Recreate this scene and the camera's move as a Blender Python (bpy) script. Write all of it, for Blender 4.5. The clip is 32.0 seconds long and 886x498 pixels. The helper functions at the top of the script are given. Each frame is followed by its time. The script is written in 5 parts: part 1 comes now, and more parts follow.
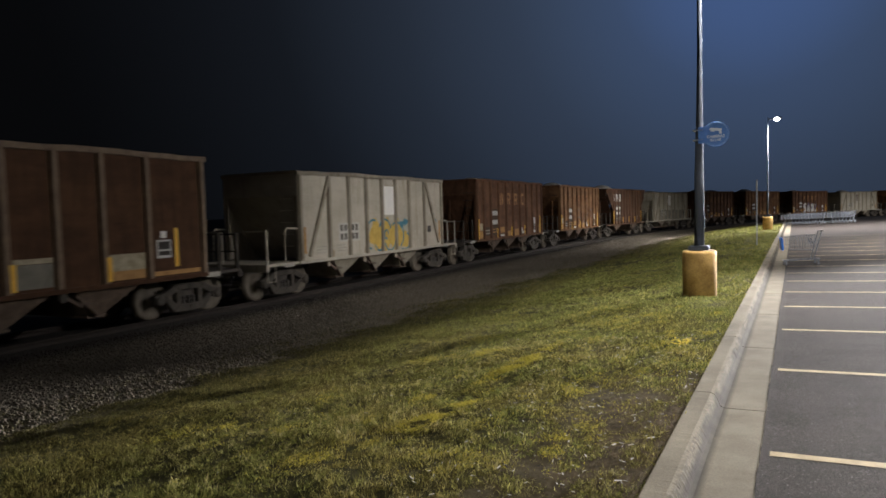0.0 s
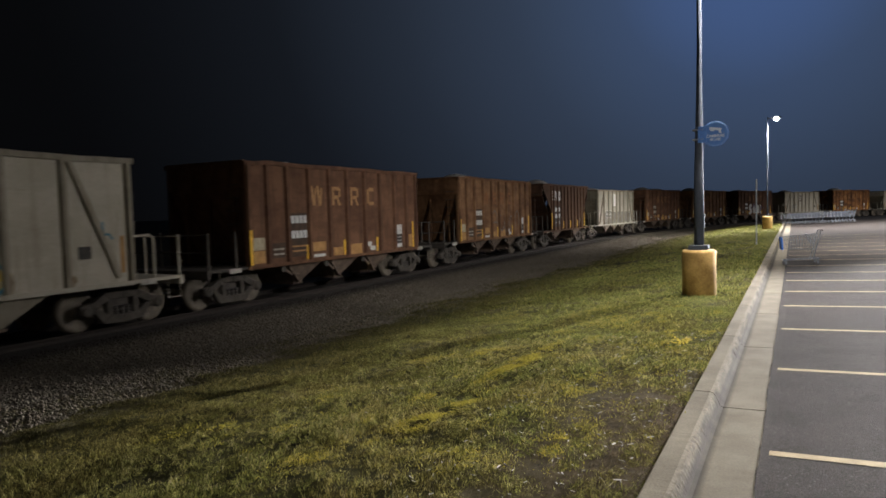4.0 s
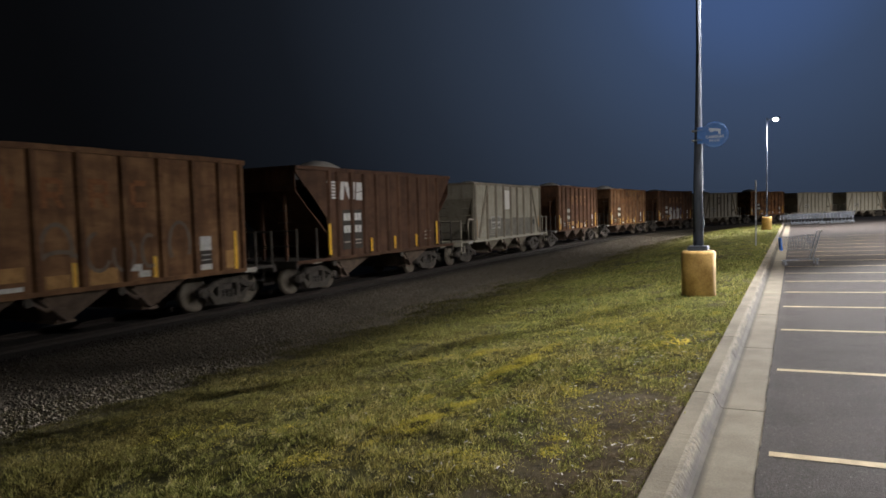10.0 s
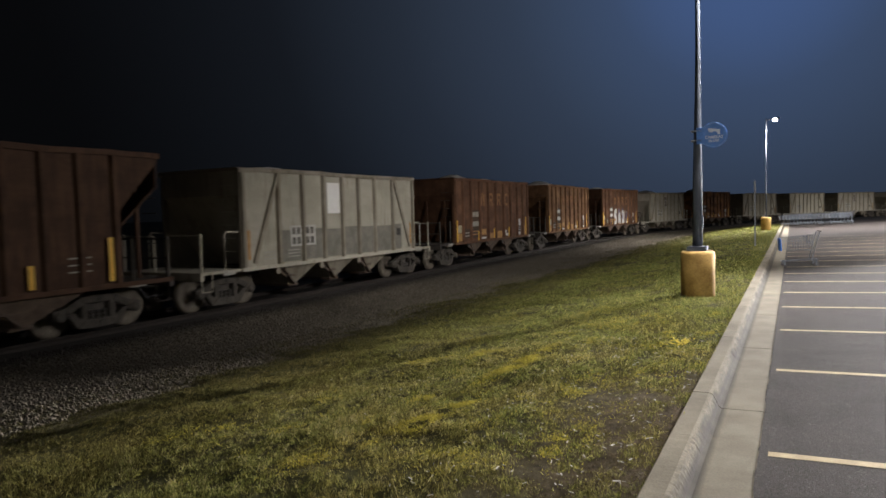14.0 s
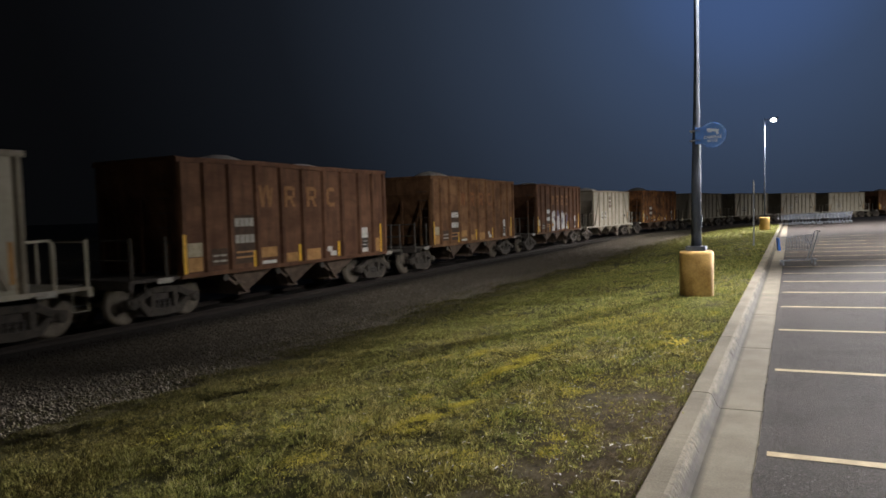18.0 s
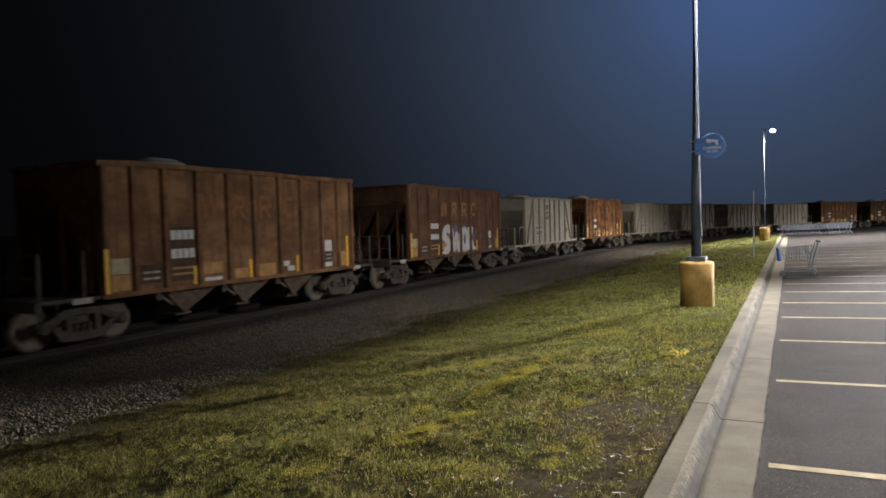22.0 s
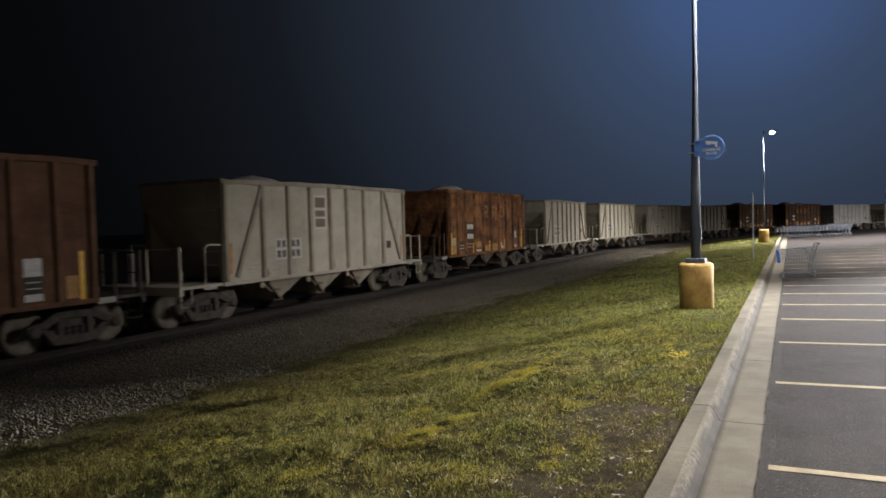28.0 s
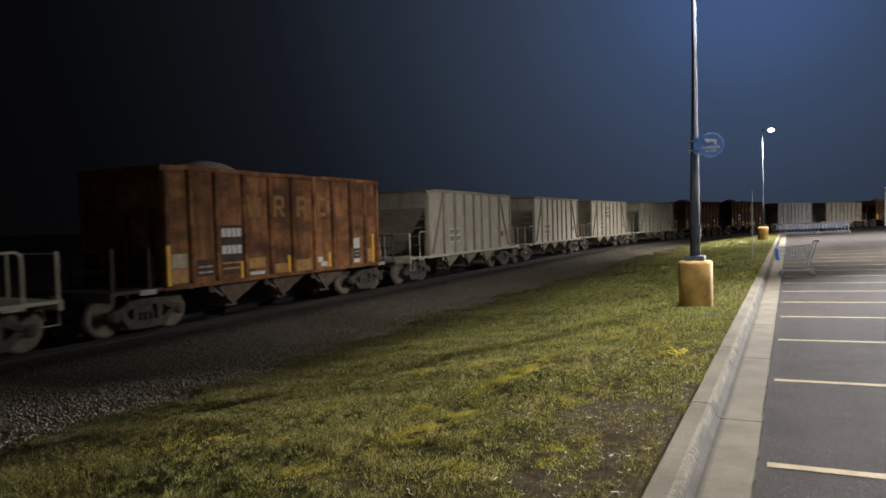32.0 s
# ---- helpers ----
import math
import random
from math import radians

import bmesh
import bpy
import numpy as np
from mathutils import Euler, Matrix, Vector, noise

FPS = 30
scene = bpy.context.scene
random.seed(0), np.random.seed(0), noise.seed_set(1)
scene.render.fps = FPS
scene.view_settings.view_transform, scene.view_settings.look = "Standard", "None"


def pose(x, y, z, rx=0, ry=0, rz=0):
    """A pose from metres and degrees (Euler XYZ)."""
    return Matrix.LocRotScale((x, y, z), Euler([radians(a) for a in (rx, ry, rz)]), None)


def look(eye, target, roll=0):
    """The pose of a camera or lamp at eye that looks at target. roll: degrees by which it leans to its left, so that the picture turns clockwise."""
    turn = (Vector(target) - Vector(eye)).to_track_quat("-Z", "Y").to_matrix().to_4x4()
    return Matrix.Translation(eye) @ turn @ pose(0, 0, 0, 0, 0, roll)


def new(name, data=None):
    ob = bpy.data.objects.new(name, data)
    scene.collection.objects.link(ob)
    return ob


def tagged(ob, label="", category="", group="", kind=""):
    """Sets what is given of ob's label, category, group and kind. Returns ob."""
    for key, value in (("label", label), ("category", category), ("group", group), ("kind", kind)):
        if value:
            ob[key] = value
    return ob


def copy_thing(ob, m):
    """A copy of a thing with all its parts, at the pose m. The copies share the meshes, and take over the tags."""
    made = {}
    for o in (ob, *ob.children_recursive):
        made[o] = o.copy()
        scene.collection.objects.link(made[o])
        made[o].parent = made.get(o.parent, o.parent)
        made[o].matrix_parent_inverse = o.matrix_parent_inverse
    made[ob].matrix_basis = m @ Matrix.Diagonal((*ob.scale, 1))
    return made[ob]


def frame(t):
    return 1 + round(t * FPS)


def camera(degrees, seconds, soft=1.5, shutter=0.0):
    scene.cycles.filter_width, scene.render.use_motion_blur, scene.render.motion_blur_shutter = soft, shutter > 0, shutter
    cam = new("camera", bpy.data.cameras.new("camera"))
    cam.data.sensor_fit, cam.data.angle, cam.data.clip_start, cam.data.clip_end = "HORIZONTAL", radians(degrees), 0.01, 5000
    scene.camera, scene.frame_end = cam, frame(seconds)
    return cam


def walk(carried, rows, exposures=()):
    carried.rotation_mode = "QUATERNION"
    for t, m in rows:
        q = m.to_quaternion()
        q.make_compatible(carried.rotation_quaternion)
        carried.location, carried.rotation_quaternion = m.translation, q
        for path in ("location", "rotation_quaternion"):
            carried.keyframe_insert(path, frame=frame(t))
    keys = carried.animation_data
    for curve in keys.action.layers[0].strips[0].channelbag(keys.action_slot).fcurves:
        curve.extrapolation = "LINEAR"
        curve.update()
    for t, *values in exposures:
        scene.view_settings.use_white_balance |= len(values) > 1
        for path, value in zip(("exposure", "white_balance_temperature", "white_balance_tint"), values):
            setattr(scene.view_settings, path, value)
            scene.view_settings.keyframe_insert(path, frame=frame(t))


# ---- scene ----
import functools

# ---- camera: held by hand on one spot, only turning a little ----
cam = camera(67.2, 32.0, soft=1.65, shutter=0.8)
EYE = Vector((0.0, 0.0, 1.865))


def aim(yaw, tilt, roll=-1.6):
    """Yaw to the left of +y, tilt below the horizon, in degrees."""
    a, b = radians(yaw), radians(tilt)
    way = Vector((-math.sin(a) * math.cos(b), math.cos(a) * math.cos(b), -math.sin(b)))
    return look(EYE, EYE + way * 10, roll)


YAW, TILT = 27.76, 3.17
PATH = [(0, .064, -.048), (1, .042, 0), (3.5, .042, 0), (6, 0, 0), (8.5, 0, 0), (9.5, 0, -.058), (12.5, -.042, -.077),
        (14.5, -.068, -.096), (17, -.127, -.087), (19, -.17, -.082), (20, -.17, -.087), (20.5, -.17, -.19), (21, -.17, -.49),
        (21.5, -.17, -.82), (22, -.17, -.98), (22.5, -.17, -1.06), (23, -.17, -1.13), (25.5, -.17, -1.13), (28, -.212, -1.136),
        (29.5, -.22, -1.12), (30, -.255, -1.01), (30.5, -.276, -.925), (32, -.267, -.93)]
walk(cam, [(t, aim(YAW + a, TILT + b)) for t, a, b in PATH], exposures=[(0, 0.16), (32, 0.16)])

# ---- night sky; the lot lamps' glow in damp air is painted into its colour ----
world = bpy.data.worlds.new("night_sky")
scene.world = world
world.use_nodes = True
wn = world.node_tree.nodes
wl = world.node_tree.links
wn.clear()
wout = wn.new("ShaderNodeOutputWorld")
wbg = wn.new("ShaderNodeBackground")
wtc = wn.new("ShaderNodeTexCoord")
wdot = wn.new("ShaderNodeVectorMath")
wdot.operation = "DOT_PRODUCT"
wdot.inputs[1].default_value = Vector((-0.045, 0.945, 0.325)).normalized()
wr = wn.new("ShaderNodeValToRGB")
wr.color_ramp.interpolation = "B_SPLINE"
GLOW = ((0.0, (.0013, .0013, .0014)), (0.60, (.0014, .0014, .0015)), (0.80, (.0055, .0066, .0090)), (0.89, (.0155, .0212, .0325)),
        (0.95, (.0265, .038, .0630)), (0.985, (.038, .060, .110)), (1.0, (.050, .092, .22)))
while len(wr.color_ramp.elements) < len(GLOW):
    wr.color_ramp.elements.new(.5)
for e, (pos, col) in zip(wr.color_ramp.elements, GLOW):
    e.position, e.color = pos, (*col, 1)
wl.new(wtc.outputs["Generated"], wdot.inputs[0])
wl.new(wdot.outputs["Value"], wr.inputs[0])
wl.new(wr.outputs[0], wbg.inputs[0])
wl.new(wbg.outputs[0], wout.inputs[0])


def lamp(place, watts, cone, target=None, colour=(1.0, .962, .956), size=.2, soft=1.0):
    """A spot light, for a lot lamp or an added fill: it throws its light down or at target, softly limited to a cone
    (degrees).
    """
    d = bpy.data.lights.new("lot_or_fill_light", "SPOT")
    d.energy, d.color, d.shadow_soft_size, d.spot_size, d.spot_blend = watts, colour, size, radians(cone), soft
    ob = new("lot_or_fill_light", d)
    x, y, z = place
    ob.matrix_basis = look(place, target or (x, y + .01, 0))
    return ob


# one lot mast inferred from the bollard's shadow, the verge pole heads, added fill lights
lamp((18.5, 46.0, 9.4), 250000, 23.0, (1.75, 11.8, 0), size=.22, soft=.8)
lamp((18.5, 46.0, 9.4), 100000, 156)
# added fill for the asphalt and the train's side, no masts stand here
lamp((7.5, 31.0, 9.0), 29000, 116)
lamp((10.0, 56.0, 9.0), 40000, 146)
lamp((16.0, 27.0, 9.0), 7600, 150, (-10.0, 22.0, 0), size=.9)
# heads of the two verge poles
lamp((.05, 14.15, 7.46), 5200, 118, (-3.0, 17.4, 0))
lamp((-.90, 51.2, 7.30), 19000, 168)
# added unseen fill: beside the camera, by the far bend, two behind the camera
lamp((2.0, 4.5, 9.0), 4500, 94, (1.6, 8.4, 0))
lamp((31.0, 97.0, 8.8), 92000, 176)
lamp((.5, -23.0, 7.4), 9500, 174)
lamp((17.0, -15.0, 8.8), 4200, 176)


# ---- materials ----
def node_mat(name, rough=.7, metal=0.0):
    m = bpy.data.materials.new(name)
    m.use_nodes = True
    b = m.node_tree.nodes["Principled BSDF"]
    b.inputs["Roughness"].default_value = rough
    b.inputs["Metallic"].default_value = metal
    return m, m.node_tree.nodes, m.node_tree.links, b


def coords(n, l, scale=(1, 1, 1)):
    tc = n.new("ShaderNodeTexCoord")
    mp = n.new("ShaderNodeMapping")
    mp.inputs["Scale"].default_value = scale
    l.new(tc.outputs["Object"], mp.inputs[0])
    return mp.outputs[0]


def noise_at(n, l, vec, scale, detail=4, rough=.55):
    t = n.new("ShaderNodeTexNoise")
    t.inputs["Scale"].default_value, t.inputs["Detail"].default_value, t.inputs["Roughness"].default_value = scale, detail, rough
    l.new(vec, t.inputs["Vector"])
    return t.outputs["Fac"]


def ramp(n, l, fac, stops):
    r = n.new("ShaderNodeValToRGB")
    els = r.color_ramp.elements
    while len(els) < len(stops):
        els.new(.5)
    for e, (p, c) in zip(els, stops):
        e.position, e.color = p, (*c, 1) if len(c) == 3 else c
    l.new(fac, r.inputs[0])
    return r.outputs[0]


def blend(n, l, fac, a, b, mode="MIX"):
    m = n.new("ShaderNodeMix")
    m.data_type, m.blend_type = "RGBA", mode
    for sock, v in ((m.inputs[0], fac), (m.inputs[6], a), (m.inputs[7], b)):
        if isinstance(v, (int, float)):
            sock.default_value = v
        elif isinstance(v, tuple):
            sock.default_value = (*v, 1)
        else:
            l.new(v, sock)
    return m.outputs[2]


def bump(n, l, b, height, strength, dist):
    k = n.new("ShaderNodeBump")
    k.inputs["Strength"].default_value, k.inputs["Distance"].default_value = strength, dist
    l.new(height, k.inputs["Height"])
    l.new(k.outputs[0], b.inputs["Normal"])


def mottled(name, c1, c2, scale=3, rough=.7, metal=0.0, fine=40, relief=.15, dist=.01, stretch=(1, 1, 1)):
    """Two colours mixed at a large and a small scale."""
    m, n, l, b = node_mat(name, rough, metal)
    v = coords(n, l, stretch)
    big = ramp(n, l, noise_at(n, l, v, scale), [(.35, c1), (.65, c2)])
    small = noise_at(n, l, v, fine, 3)
    col = blend(n, l, .35, big, ramp(n, l, small, [(.3, (.25, .25, .25)), (.7, (.8, .8, .8))]), "OVERLAY")
    l.new(col, b.inputs["Base Color"])
    if relief:
        bump(n, l, b, small, relief, dist)
    return m


def car_paint(name, paint, worn, rust, rust_amount=.5, rough=.78, scars=.55):
    """Weathered car paint: faded paint in broad patches, rust streaks running down, scratches and grime; each sheet has its own pattern."""
    m, n, l, b = node_mat(name, rough)
    b.inputs["Specular IOR Level"].default_value = .25
    tc = n.new("ShaderNodeTexCoord")
    oi = n.new("ShaderNodeObjectInfo")
    away = n.new("ShaderNodeMath")
    away.operation = "MULTIPLY"
    away.inputs[1].default_value = 43.0
    l.new(oi.outputs["Random"], away.inputs[0])
    add = n.new("ShaderNodeVectorMath")
    add.operation = "ADD"
    l.new(tc.outputs["Object"], add.inputs[0])
    l.new(away.outputs[0], add.inputs[1])
    v = add.outputs[0]

    def stretched(x, y, z):
        mp = n.new("ShaderNodeMapping")
        mp.inputs["Scale"].default_value = (x, y, z)
        l.new(v, mp.inputs[0])
        return mp.outputs[0]

    patch = noise_at(n, l, stretched(1, .55, 1.3), 1.2, 6, .66)
    col = ramp(n, l, patch, [(.39, paint), (.61, worn)])
    streak = noise_at(n, l, stretched(2.0, 2.0, .28), 2.0, 6, .62)
    mask = ramp(n, l, streak, [(rust_amount - .02, (0, 0, 0)), (rust_amount + .26, (.8, .8, .8))])
    col = blend(n, l, mask, col, rust)
    scar = ramp(n, l, noise_at(n, l, stretched(1, .35, 2.6), 3.1, 5, .7), [(.60, (0, 0, 0)), (.72, (scars, scars, scars))])
    col = blend(n, l, scar, col, rust)
    tint = ramp(n, l, oi.outputs["Random"], [(0, (.44, .44, .44)), (1, (.55, .55, .55))])
    col = blend(n, l, 1.0, col, tint, "OVERLAY")
    fine = noise_at(n, l, v, 45, 3)
    col = blend(n, l, .25, col, ramp(n, l, fine, [(.3, (.3, .3, .3)), (.7, (.7, .7, .7))]), "OVERLAY")
    l.new(col, b.inputs["Base Color"])
    bump(n, l, b, fine, .12, .004)
    return m


M_BROWN = car_paint("paint_oxide_brown", (.112, .054, .031), (.190, .098, .055), (.062, .031, .018), .47)
M_ORANGE = car_paint("paint_faded_orange", (.140, .069, .034), (.275, .150, .072), (.082, .039, .020), .46)
M_RUSTY = car_paint("paint_heavily_rusted", (.105, .046, .022), (.360, .165, .062), (.062, .030, .018), .42)
M_DARK = car_paint("paint_dark_brown", (.080, .042, .025), (.128, .068, .041), (.047, .025, .015), .47)
M_DEEP = car_paint("paint_deep_brown", (.068, .031, .015), (.105, .050, .023), (.045, .020, .010), .47)
M_WHITE = car_paint("paint_pale_grey", (.410, .374, .300), (.490, .450, .370), (.24, .185, .115), .57, .78, .16)
M_STAIN = car_paint("paint_stained_grey", (.420, .388, .306), (.495, .460, .370), (.22, .175, .115), .53, .78, .2)
M_GREY = car_paint("paint_dull_grey", (.36, .36, .35), (.44, .43, .41), (.22, .18, .14), .58)
M_POSTW = car_paint("paint_worn_posts", (.255, .225, .172), (.330, .295, .232), (.145, .112, .070), .48)
M_WEEP = mottled("weeping_rust", (.20, .145, .080), (.34, .28, .19), 9, .85)
M_DULL = mottled("dull_overpaint", (.165, .155, .125), (.235, .222, .18), 3, .8)
M_TAN = mottled("post_worn_tan", (.150, .100, .062), (.215, .148, .092), 4)
M_UNDER = mottled("grimy_steel", (.045, .038, .032), (.085, .072, .060), 5, .75, .2)
M_CHUTE = mottled("rusty_chute_steel", (.085, .060, .043), (.155, .110, .078), 4, .8)
M_BOGIE = mottled("dusty_cast_steel", (.042, .036, .029), (.080, .068, .054), 6, .85, 0)
M_WHEEL = mottled("worn_wheel_steel", (.098, .081, .060), (.165, .139, .105), 5, .75, 0)
M_RAIL = mottled("rail_steel", (.014, .010, .008), (.026, .019, .014), 5, .85, 0)
M_TIE = mottled("creosoted_wood", (.05, .040, .032), (.09, .075, .06), 4, .9)
M_YELLOW = mottled("reflective_yellow", (.80, .42, .02), (.90, .52, .04), 9, .45)
M_MARK = mottled("stencil_white", (.50, .50, .48), (.70, .69, .66), 14, .7)
M_MARK2 = mottled("faded_stencil", (.30, .155, .060), (.46, .26, .11), 16, .8)
M_MARK3 = mottled("worn_stencil", (.24, .115, .042), (.36, .185, .075), 16, .8)
M_GHOST = mottled("ghost_stencil", (.20, .075, .024), (.30, .125, .045), 12, .8)
M_FAINT = mottled("faint_print", (.30, .28, .24), (.46, .44, .38), 12, .75)
M_PANEL = mottled("white_panel", (.82, .80, .76), (.88, .86, .82), 6, .6)
M_PATCH = mottled("fresh_paint_patch", (0.479, 0.462, 0.412), (0.554, 0.538, 0.479), 6, .7)
M_PRINT = mottled("worn_black_print", (.055, .05, .045), (.22, .20, .17), 14, .8)
M_PLATE = mottled("black_plate", (.026, .023, .020), (.055, .046, .036), 8, .7)
M_CREAM = mottled("dirty_cream", (.34, .29, .19), (.50, .44, .31), 6, .75)
M_FIELD = mottled("sooty_field", (.045, .028, .017), (.085, .050, .028), 6, .8)
M_OCHRE = mottled("ochre_patch", (.36, .19, .06), (.50, .28, .10), 7, .75)
M_ROCK = mottled("crushed_rock", (.32, .30, .265), (.48, .45, .40), 9, .95, 0, 30, .6, .03)


def gravel_mat():
    m, n, l, b = node_mat("ballast_gravel", .95)
    v = coords(n, l)
    vo = n.new("ShaderNodeTexVoronoi")
    vo.inputs["Scale"].default_value = 22
    l.new(v, vo.inputs["Vector"])
    stone = ramp(n, l, vo.outputs["Color"], [(.1, (.066, .055, .039)), (.5, (.094, .080, .058)), (.9, (.138, .119, .088))])
    big = ramp(n, l, noise_at(n, l, v, .35, 4), [(.35, (.38, .36, .34)), (.65, (.56, .54, .52))])
    col = blend(n, l, 1.0, stone, big, "OVERLAY")
    # oil and brake dust, plus the train's shade painted in, blacken the bed here
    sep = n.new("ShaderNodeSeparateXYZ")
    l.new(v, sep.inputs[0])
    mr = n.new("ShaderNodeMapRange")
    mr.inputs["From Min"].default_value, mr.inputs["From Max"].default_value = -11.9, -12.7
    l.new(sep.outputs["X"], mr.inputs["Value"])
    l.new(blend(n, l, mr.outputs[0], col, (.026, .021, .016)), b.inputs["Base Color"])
    bump(n, l, b, vo.outputs["Distance"], .9, .04)
    return m


def stone_mat():
    m, n, l, b = node_mat("loose_stone", .95)
    g = n.new("ShaderNodeNewGeometry")
    l.new(ramp(n, l, g.outputs["Random Per Island"], [(0, (.062, .052, .036)), (.5, (.083, .070, .049)), (1, (.118, .101, .073))]), b.inputs["Base Color"])
    col = b.inputs["Base Color"].links[0].from_socket
    # same dark on the stones by the rails, painted train shade included
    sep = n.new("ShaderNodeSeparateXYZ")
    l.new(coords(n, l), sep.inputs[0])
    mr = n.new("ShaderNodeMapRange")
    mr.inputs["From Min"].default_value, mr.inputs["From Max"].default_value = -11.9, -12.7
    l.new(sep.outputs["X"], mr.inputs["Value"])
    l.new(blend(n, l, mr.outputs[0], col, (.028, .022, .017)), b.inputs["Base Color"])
    return m


def soil_mat():
    m, n, l, b = node_mat("turf_soil", .95)
    b.inputs["Specular IOR Level"].default_value = .08
    v = coords(n, l)
    green = ramp(n, l, noise_at(n, l, v, 7, 5), [(.3, (.024, .024, .010)), (.7, (.075, .070, .028))])
    dry = ramp(n, l, noise_at(n, l, v, 11, 6, .7), [(.3, (.034, .026, .0155)), (.7, (.135, .104, .062))])
    mask = ramp(n, l, noise_at(n, l, v, .8, 5, .62), [(.54, (0, 0, 0)), (.72, (.7, .7, .7))])
    sep = n.new("ShaderNodeSeparateXYZ")
    l.new(v, sep.inputs[0])
    # the strip along the kerb is trodden bare
    mr = n.new("ShaderNodeMapRange")
    mr.inputs["From Min"].default_value, mr.inputs["From Max"].default_value = -2.3, -1.35
    l.new(sep.outputs["X"], mr.inputs["Value"])
    my = n.new("ShaderNodeMapRange")
    my.inputs["From Min"].default_value, my.inputs["From Max"].default_value = 8.5, 6.0
    l.new(sep.outputs["Y"], my.inputs["Value"])
    mul = n.new("ShaderNodeMath")
    mul.operation = "MULTIPLY"
    l.new(mr.outputs[0], mul.inputs[0])
    l.new(my.outputs[0], mul.inputs[1])
    col = blend(n, l, mask, green, dry)
    col = blend(n, l, mul.outputs[0], col, dry)
    # towards the ballast the turf gives way to dark cinders
    mc = n.new("ShaderNodeMapRange")
    mc.inputs["From Min"].default_value, mc.inputs["From Max"].default_value = -7.3, -8.5
    l.new(sep.outputs["X"], mc.inputs["Value"])
    col = blend(n, l, mc.outputs[0], col, ramp(n, l, noise_at(n, l, v, 9, 6, .7), [(.3, (.050, .041, .028)), (.7, (.115, .095, .066))]))
    l.new(col, b.inputs["Base Color"])
    bump(n, l, b, noise_at(n, l, v, 38, 6, .7), 1.0, .05)
    return m


def thin_leaf(n, l, b, col):
    """Leaves let part of the light through."""
    tr = n.new("ShaderNodeBsdfTranslucent")
    l.new(col, tr.inputs["Color"])
    mix = n.new("ShaderNodeMixShader")
    mix.inputs[0].default_value = .28
    l.new(b.outputs[0], mix.inputs[1])
    l.new(tr.outputs[0], mix.inputs[2])
    out = [k for k in n if k.type == "OUTPUT_MATERIAL"][0]
    l.new(mix.outputs[0], out.inputs[0])


def blade_mat():
    m, n, l, b = node_mat("grass_blade", .85)
    b.inputs["Specular IOR Level"].default_value = .06
    g = n.new("ShaderNodeNewGeometry")
    v = coords(n, l)
    mp = n.new("ShaderNodeMapping")
    mp.inputs["Scale"].default_value = (1.0, .55, 1.0)
    mp.inputs["Rotation"].default_value = (0, 0, radians(-25))
    l.new(v, mp.inputs[0])
    fresh = ramp(n, l, g.outputs["Random Per Island"], [(0, (.020, .021, .006)), (.5, (.160, .174, .050)), (.85, (.270, .278, .084)), (1, (.47, .45, .15))])
    back = n.new("ShaderNodeMapRange")
    back.inputs["From Min"].default_value, back.inputs["From Max"].default_value = 7.5, 13.0
    back.inputs["To Min"].default_value, back.inputs["To Max"].default_value = 1.0, .3
    straw = ramp(n, l, g.outputs["Random Per Island"], [(0, (.030, .025, .009)), (.5, (.208, .180, .058)), (.85, (.34, .297, .098)), (1, (.58, .52, .21))])
    lime = ramp(n, l, g.outputs["Random Per Island"], [(0, (.13, .12, .020)), (.5, (.30, .265, .040)), (1, (.48, .42, .070))])
    mask = ramp(n, l, noise_at(n, l, mp.outputs[0], .95, 5, .65), [(.43, (0, 0, 0)), (.57, (1, 1, 1))])
    sep = n.new("ShaderNodeSeparateXYZ")
    l.new(v, sep.inputs[0])
    l.new(sep.outputs["Y"], back.inputs["Value"])
    # the mown turf is greener further along the verge
    thin = n.new("ShaderNodeMath")
    thin.operation = "MULTIPLY"
    l.new(mask, thin.inputs[0])
    l.new(back.outputs[0], thin.inputs[1])
    dry = n.new("ShaderNodeMapRange")
    dry.inputs["From Min"].default_value, dry.inputs["From Max"].default_value = -3.4, -5.6
    dry.inputs["To Max"].default_value = .62
    l.new(sep.outputs["X"], dry.inputs["Value"])
    far_less = n.new("ShaderNodeMath")
    far_less.operation = "MULTIPLY"
    l.new(dry.outputs[0], far_less.inputs[0])
    l.new(back.outputs[0], far_less.inputs[1])
    hay = ramp(n, l, g.outputs["Random Per Island"], [(0, (.042, .036, .013)), (.5, (.135, .115, .040)), (1, (.30, .260, .096))])
    col = blend(n, l, far_less.outputs[0], blend(n, l, thin.outputs[0], fresh, straw), hay)
    patch = ramp(n, l, noise_at(n, l, mp.outputs[0], 2.1, 6, .7), [(.61, (0, 0, 0)), (.69, (.8, .8, .8))])
    col = blend(n, l, patch, col, lime)
    rank = n.new("ShaderNodeMapRange")
    rank.inputs["From Min"].default_value, rank.inputs["From Max"].default_value = -6.0, -8.0
    l.new(sep.outputs["X"], rank.inputs["Value"])
    # unmown dark grass along the cinders
    coarse = ramp(n, l, g.outputs["Random Per Island"], [(0, (.028, .027, .011)), (.6, (.082, .076, .030)), (1, (.165, .138, .060))])
    col = blend(n, l, rank.outputs[0], col, coarse)
    tuft = ramp(n, l, noise_at(n, l, v, 26, 3, .7), [(.36, (.13, .12, .11)), (.5, (.5, .5, .5)), (.66, (.86, .86, .82))])
    col = blend(n, l, back.outputs[0], col, tuft, "OVERLAY")
    l.new(col, b.inputs["Base Color"])
    thin_leaf(n, l, b, col)
    return m


